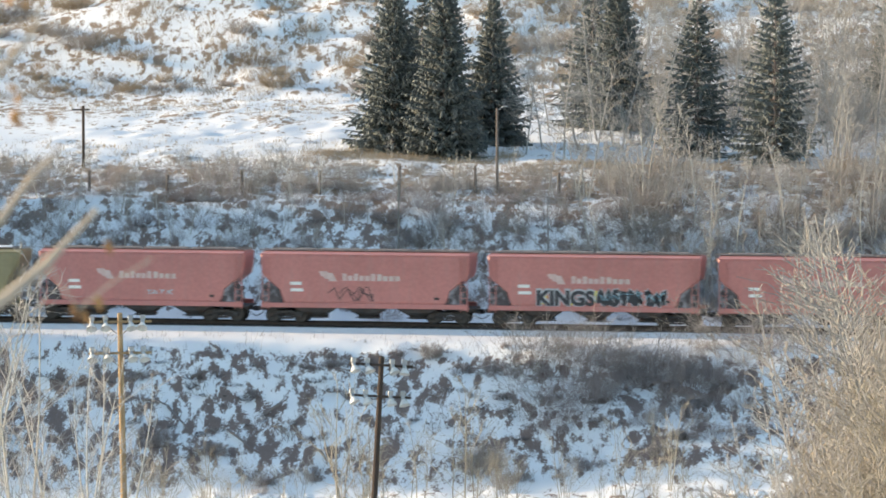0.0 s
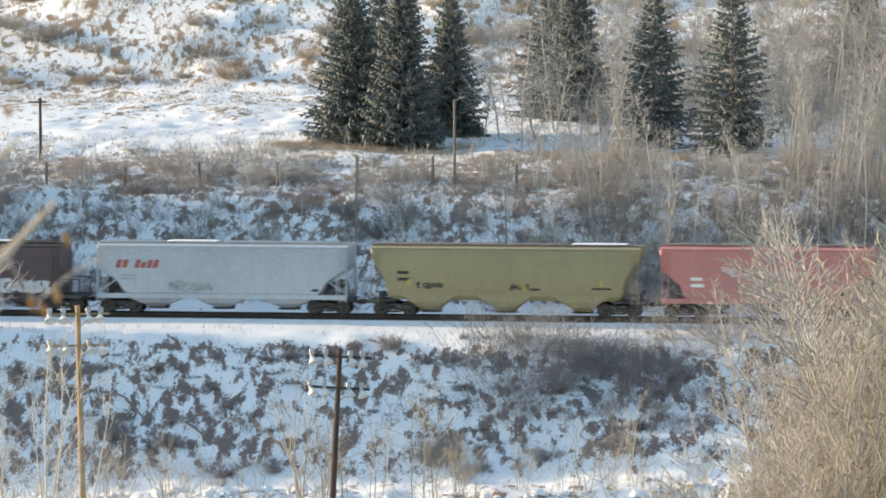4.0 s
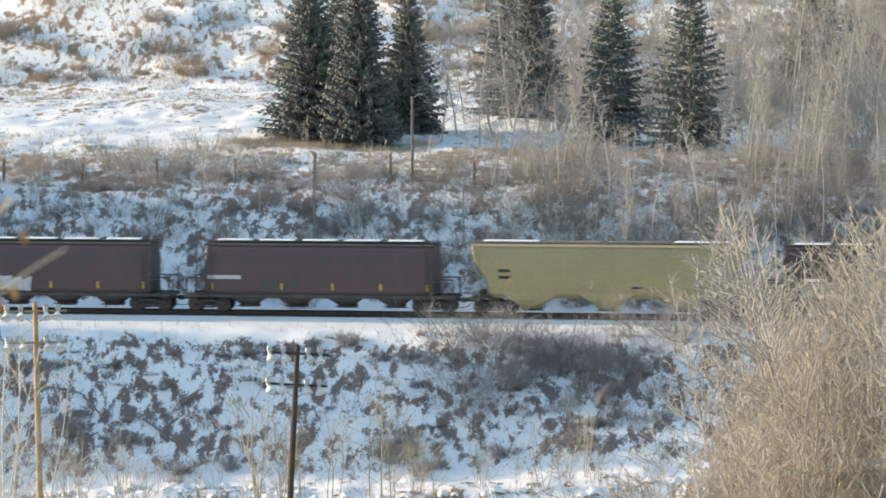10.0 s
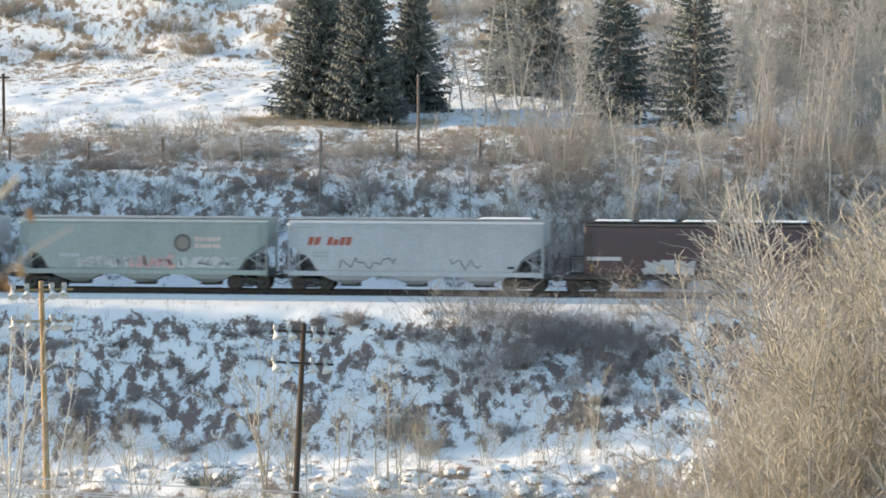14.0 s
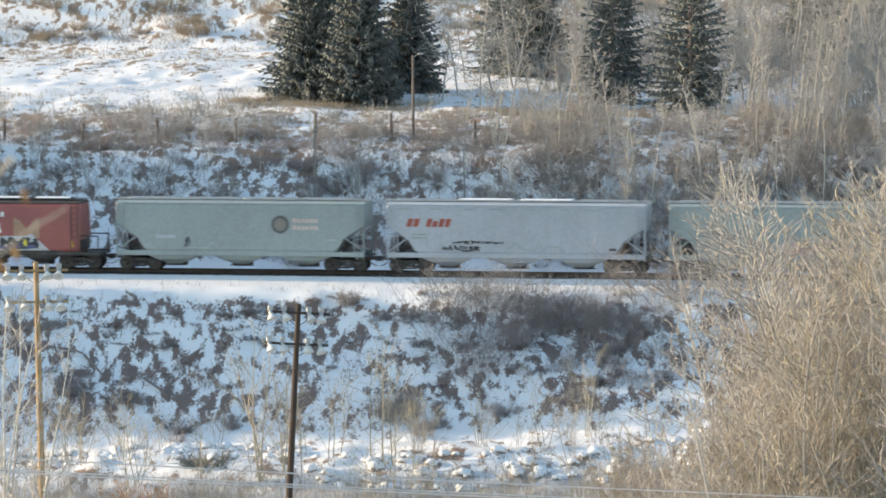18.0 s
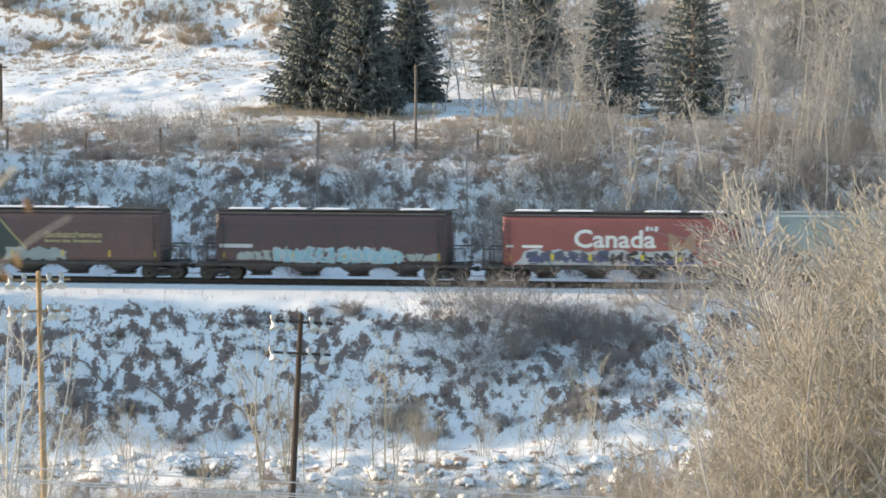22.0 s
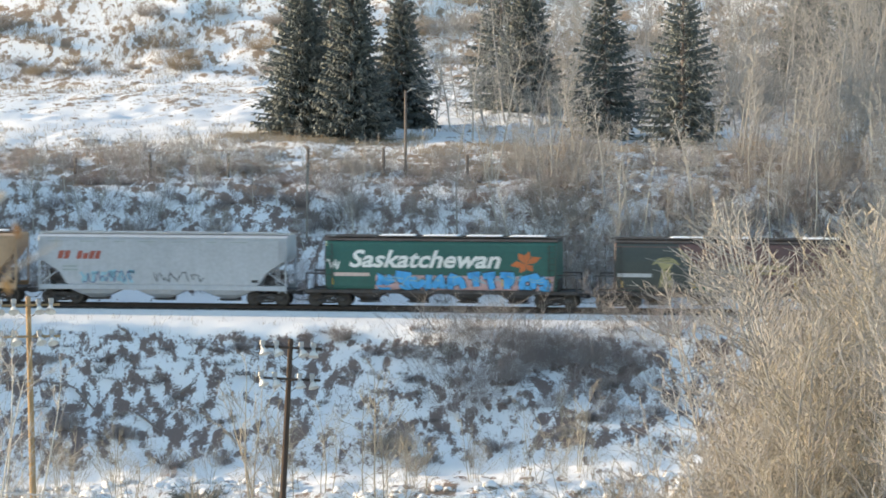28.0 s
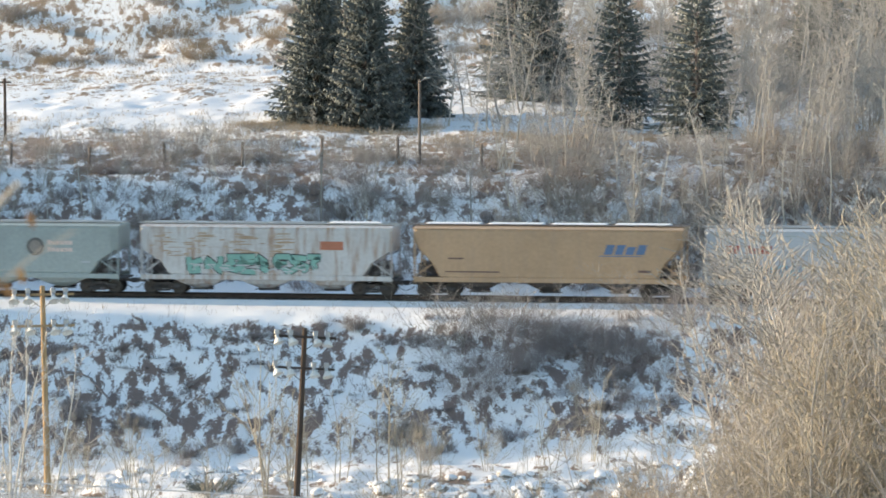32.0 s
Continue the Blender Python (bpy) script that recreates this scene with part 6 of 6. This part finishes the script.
def build_poles():
    flood_pole(-16.2, -54.0, 4.75, M_POLE_TAN, "tall tan wooden pole with eight white floodlights", -1.0, 3, (0.15, -0.6))
    flood_pole(-3.75, -54.0, 2.55, M_POLE_DARK, "tall dark wooden pole with eight white floodlights", 3.1, 5, (0.22, -0.32))
    x, y = 3.8, 27.7
    z = ground_z(x, y)
    p = thing("street_lamp", "slim wooden lamp post with a short arm beside the field", "street lamp", at=pose(x, y, z))
    part("post", Geo().tube((0, 0, -0.3), (0, 0, 6.0), 0.11, 0.085, 8), M_POST, p)
    part("arm", Geo().tube((0, 0, 5.85), (0.45, -0.1, 6.1), 0.03, sides=6), M_GALV, p)
    part("lamp_head", Geo().box(0.35, 0.75, -0.2, 0.02, 6.06, 6.18, 0.03), M_GALV, p, "grey lamp head")
    x, y = -26.5, 42.5
    p = thing("utility_pole", "old dark wooden utility pole with one crossarm", "utility pole", at=pose(x, y, ground_z(x, y)))
    part("pole", Geo().tube((0, 0, -0.3), (0, 0, 4.6), 0.12, 0.10, 8), M_POLE_DARK, p)
    part("crossarm", Geo().box(-0.8, 0.5, -0.16, -0.08, 4.25, 4.37, 0.01), M_POLE_DARK, p)
    for i, dx in enumerate((-0.7, -0.35, 0.4)):
        part("insulator", Geo().turned((dx, -0.12, 4.37), (0, 0, 1), [(0, 0.03), (0.05, 0.05), (0.12, 0.04)], 8), M_ENAMEL, p)


def build_old_pole():
    x, y = -3.05, 17.6
    p = thing("old_pole", "old grey wooden pole standing among the shrubs", "pole", at=pose(x, y, ground_z(x, y), 0, 0.6, 0))
    part("shaft", Geo().turned((0, 0, -0.4), (0, 0, 1), [(0, 0.07), (3.0, 0.06), (4.1, 0.065), (4.2, 0.11), (5.5, 0.10), (5.6, 0.06)], 9), M_WEATHERED, p)
    part("iron_band", Geo().turned((0, 0, 4.9), (0, 0, 1), [(0, 0.125), (0.06, 0.125)], 9), M_STEEL, p)


def build_fence():
    f = thing("fence", "old grey wooden fence posts with sagging wire along the field", "fence")
    spots = [(-25.2, 32.0, 1.5), (-19.6, 31.2, 1.4), (-14.2, 30.2, 1.75), (-8.7, 29.4, 1.75), (-3.1, 27.7, 1.85), (2.3, 27.9, 1.9), (8.1, 26.4, 1.7), (13.8, 26.0, 1.5)]
    tops = []
    for i, (x, y, h) in enumerate(spots):
        z = ground_z(x, y)
        part("post", Geo().tube((x, y, z - 0.4), (x + 0.06 * math.sin(i * 2.1), y, z + h), 0.115, 0.10, 8), M_POST, f)
        tops.append(Vector((x, y - 0.1, z + h)))
    for drop in (0.2, 0.6, 1.0):
        line = []
        for a, b in zip(tops, tops[1:]):
            line += [(a - Vector((0, 0, drop)), 0.006), ((a + b) / 2 - Vector((0, 0, drop + 0.12)), 0.006)]
        line.append((tops[-1] - Vector((0, 0, drop)), 0.006))
        part("fence_wire", stems("fence_wire", [line], M_STEEL, 4), None, f)


def build_cables():
    for i, (z0, slope, y) in enumerate(((9.93, -0.0553, -178.0), (9.72, -0.0545, -178.3), (9.69, -0.0545, -178.5))):
        line = [((x, y, z0 + slope * (x + 7.6) + 0.0004 * x * x), 0.016) for x in range(-75, 80, 5)]
        tagged(new("overhead_cable", stems("overhead_cable", [line], M_WIRE, 6)), "pale overhead cable across the valley", "cable", "overhead cables")


def build_near_branches():
    """Bare limbs of a tree close to the viewer, out of focus."""
    r = np.random.RandomState(61)
    x0, y0 = -2.2, -256.0
    z0 = ground_z(x0, y0)
    t = thing("near_tree", "leafless tree close by with pale brown limbs", "tree", "", at=pose(x0, y0, z0))
    part("trunk", stems("trunk", [[((0, 0, -0.3), 0.055), ((0.03, 0, 0.6), 0.05), ((-0.02, 0.02, 1.4), 0.04), ((0.02, 0, 2.6), 0.02)]], T_GREY, 8), None, t)

    def spot(across, up, ahead=12.0):
        return (across - x0, ahead - 268 - y0, 21 + up - z0)

    def limb(points, r0, r1):
        k = len(points) - 1
        part("limb", stems("limb", [[(spot(*p), r0 + (r1 - r0) * i / k) for i, p in enumerate(points)]], T_LIMB, 7), None, t)

    limb([(-2.15, -1.25), (-1.60, -1.05), (-1.27, -0.885), (-1.13, -0.77), (-1.09, -0.725), (-0.985, -0.615)], 0.027, 0.008)
    limb([(-2.15, -0.95), (-1.50, -0.77), (-1.26, -0.645), (-1.17, -0.52), (-1.09, -0.44)], 0.024, 0.006)
    limb([(-1.13, -0.77), (-1.04, -0.90), (-0.94, -0.82), (-0.83, -0.755)], 0.005, 0.003)
    limb([(-2.15, -0.5), (-1.6, -0.3), (-1.27, -0.23), (-1.17, -0.12), (-1.13, 0.02)], 0.018, 0.005)
    limb([(-1.4, -0.26), (-1.22, -0.30), (-1.15, -0.27), (-1.09, -0.20)], 0.008, 0.004)
    leaves = Geo()
    for i in range(14):
        a, u = r.uniform(-1.30, -1.10), r.uniform(-0.42, 0.02)
        p = Vector(spot(a, u, 12.0 + r.uniform(-0.15, 0.15)))
        d = Vector(r.normal(0, 1, 3)).normalized()
        leaves.turned(p, d, [(0, 0.002), (0.012, 0.010), (0.026, 0.011), (0.042, 0.002)], 5)
    for a, u in ((-1.06, -0.885), (-1.03, -0.90), (-0.99, -0.86), (-0.96, -0.70)):
        p = Vector(spot(a, u))
        leaves.turned(p, Vector((0.3, 0, -1)), [(0, 0.002), (0.012, 0.011), (0.03, 0.012), (0.048, 0.002)], 5)
    part("leaves", leaves, T_LEAF, t, "few curled orange leaves")
    t.children[-1]["kind"] = "stuff"


build_poles()
build_fence()
build_old_pole()
build_cables()
build_near_branches()


# ---- what moves ----
RUN = (168.8295, -1.1542, 0.5493, 0.0359)


def run(t):
    """Metres that the train has gone after t seconds; it slows a little."""
    k = t / 16.0 - 1.0
    return RUN[0] * (k + 1) + RUN[1] * (k * k - 1) + RUN[2] * (k ** 3 + 1) + RUN[3] * (k ** 4 - 1)


def motions():
    for w, centre in WAGONS:
        walk(w, [(t, track_pose(centre + run(t))) for t in (0, 4, 8, 12, 16, 20, 24, 28, 32)])
    for which, x in (("leading", 0.915), ("trailing", -0.915)):
        first, *others = AXLES[which]
        walk(first, [(k / 15.0, Matrix.Translation((x, 0, WHEEL_R)) @ Matrix.Rotation(run(k / 15.0) / WHEEL_R, 4, "Y")) for k in range(481)])
        for ws in others:
            ws.rotation_mode = "QUATERNION"
            ws.animation_data_create()
            ws.animation_data.action = first.animation_data.action
            ws.animation_data.action_slot = first.animation_data.action_slot


motions()
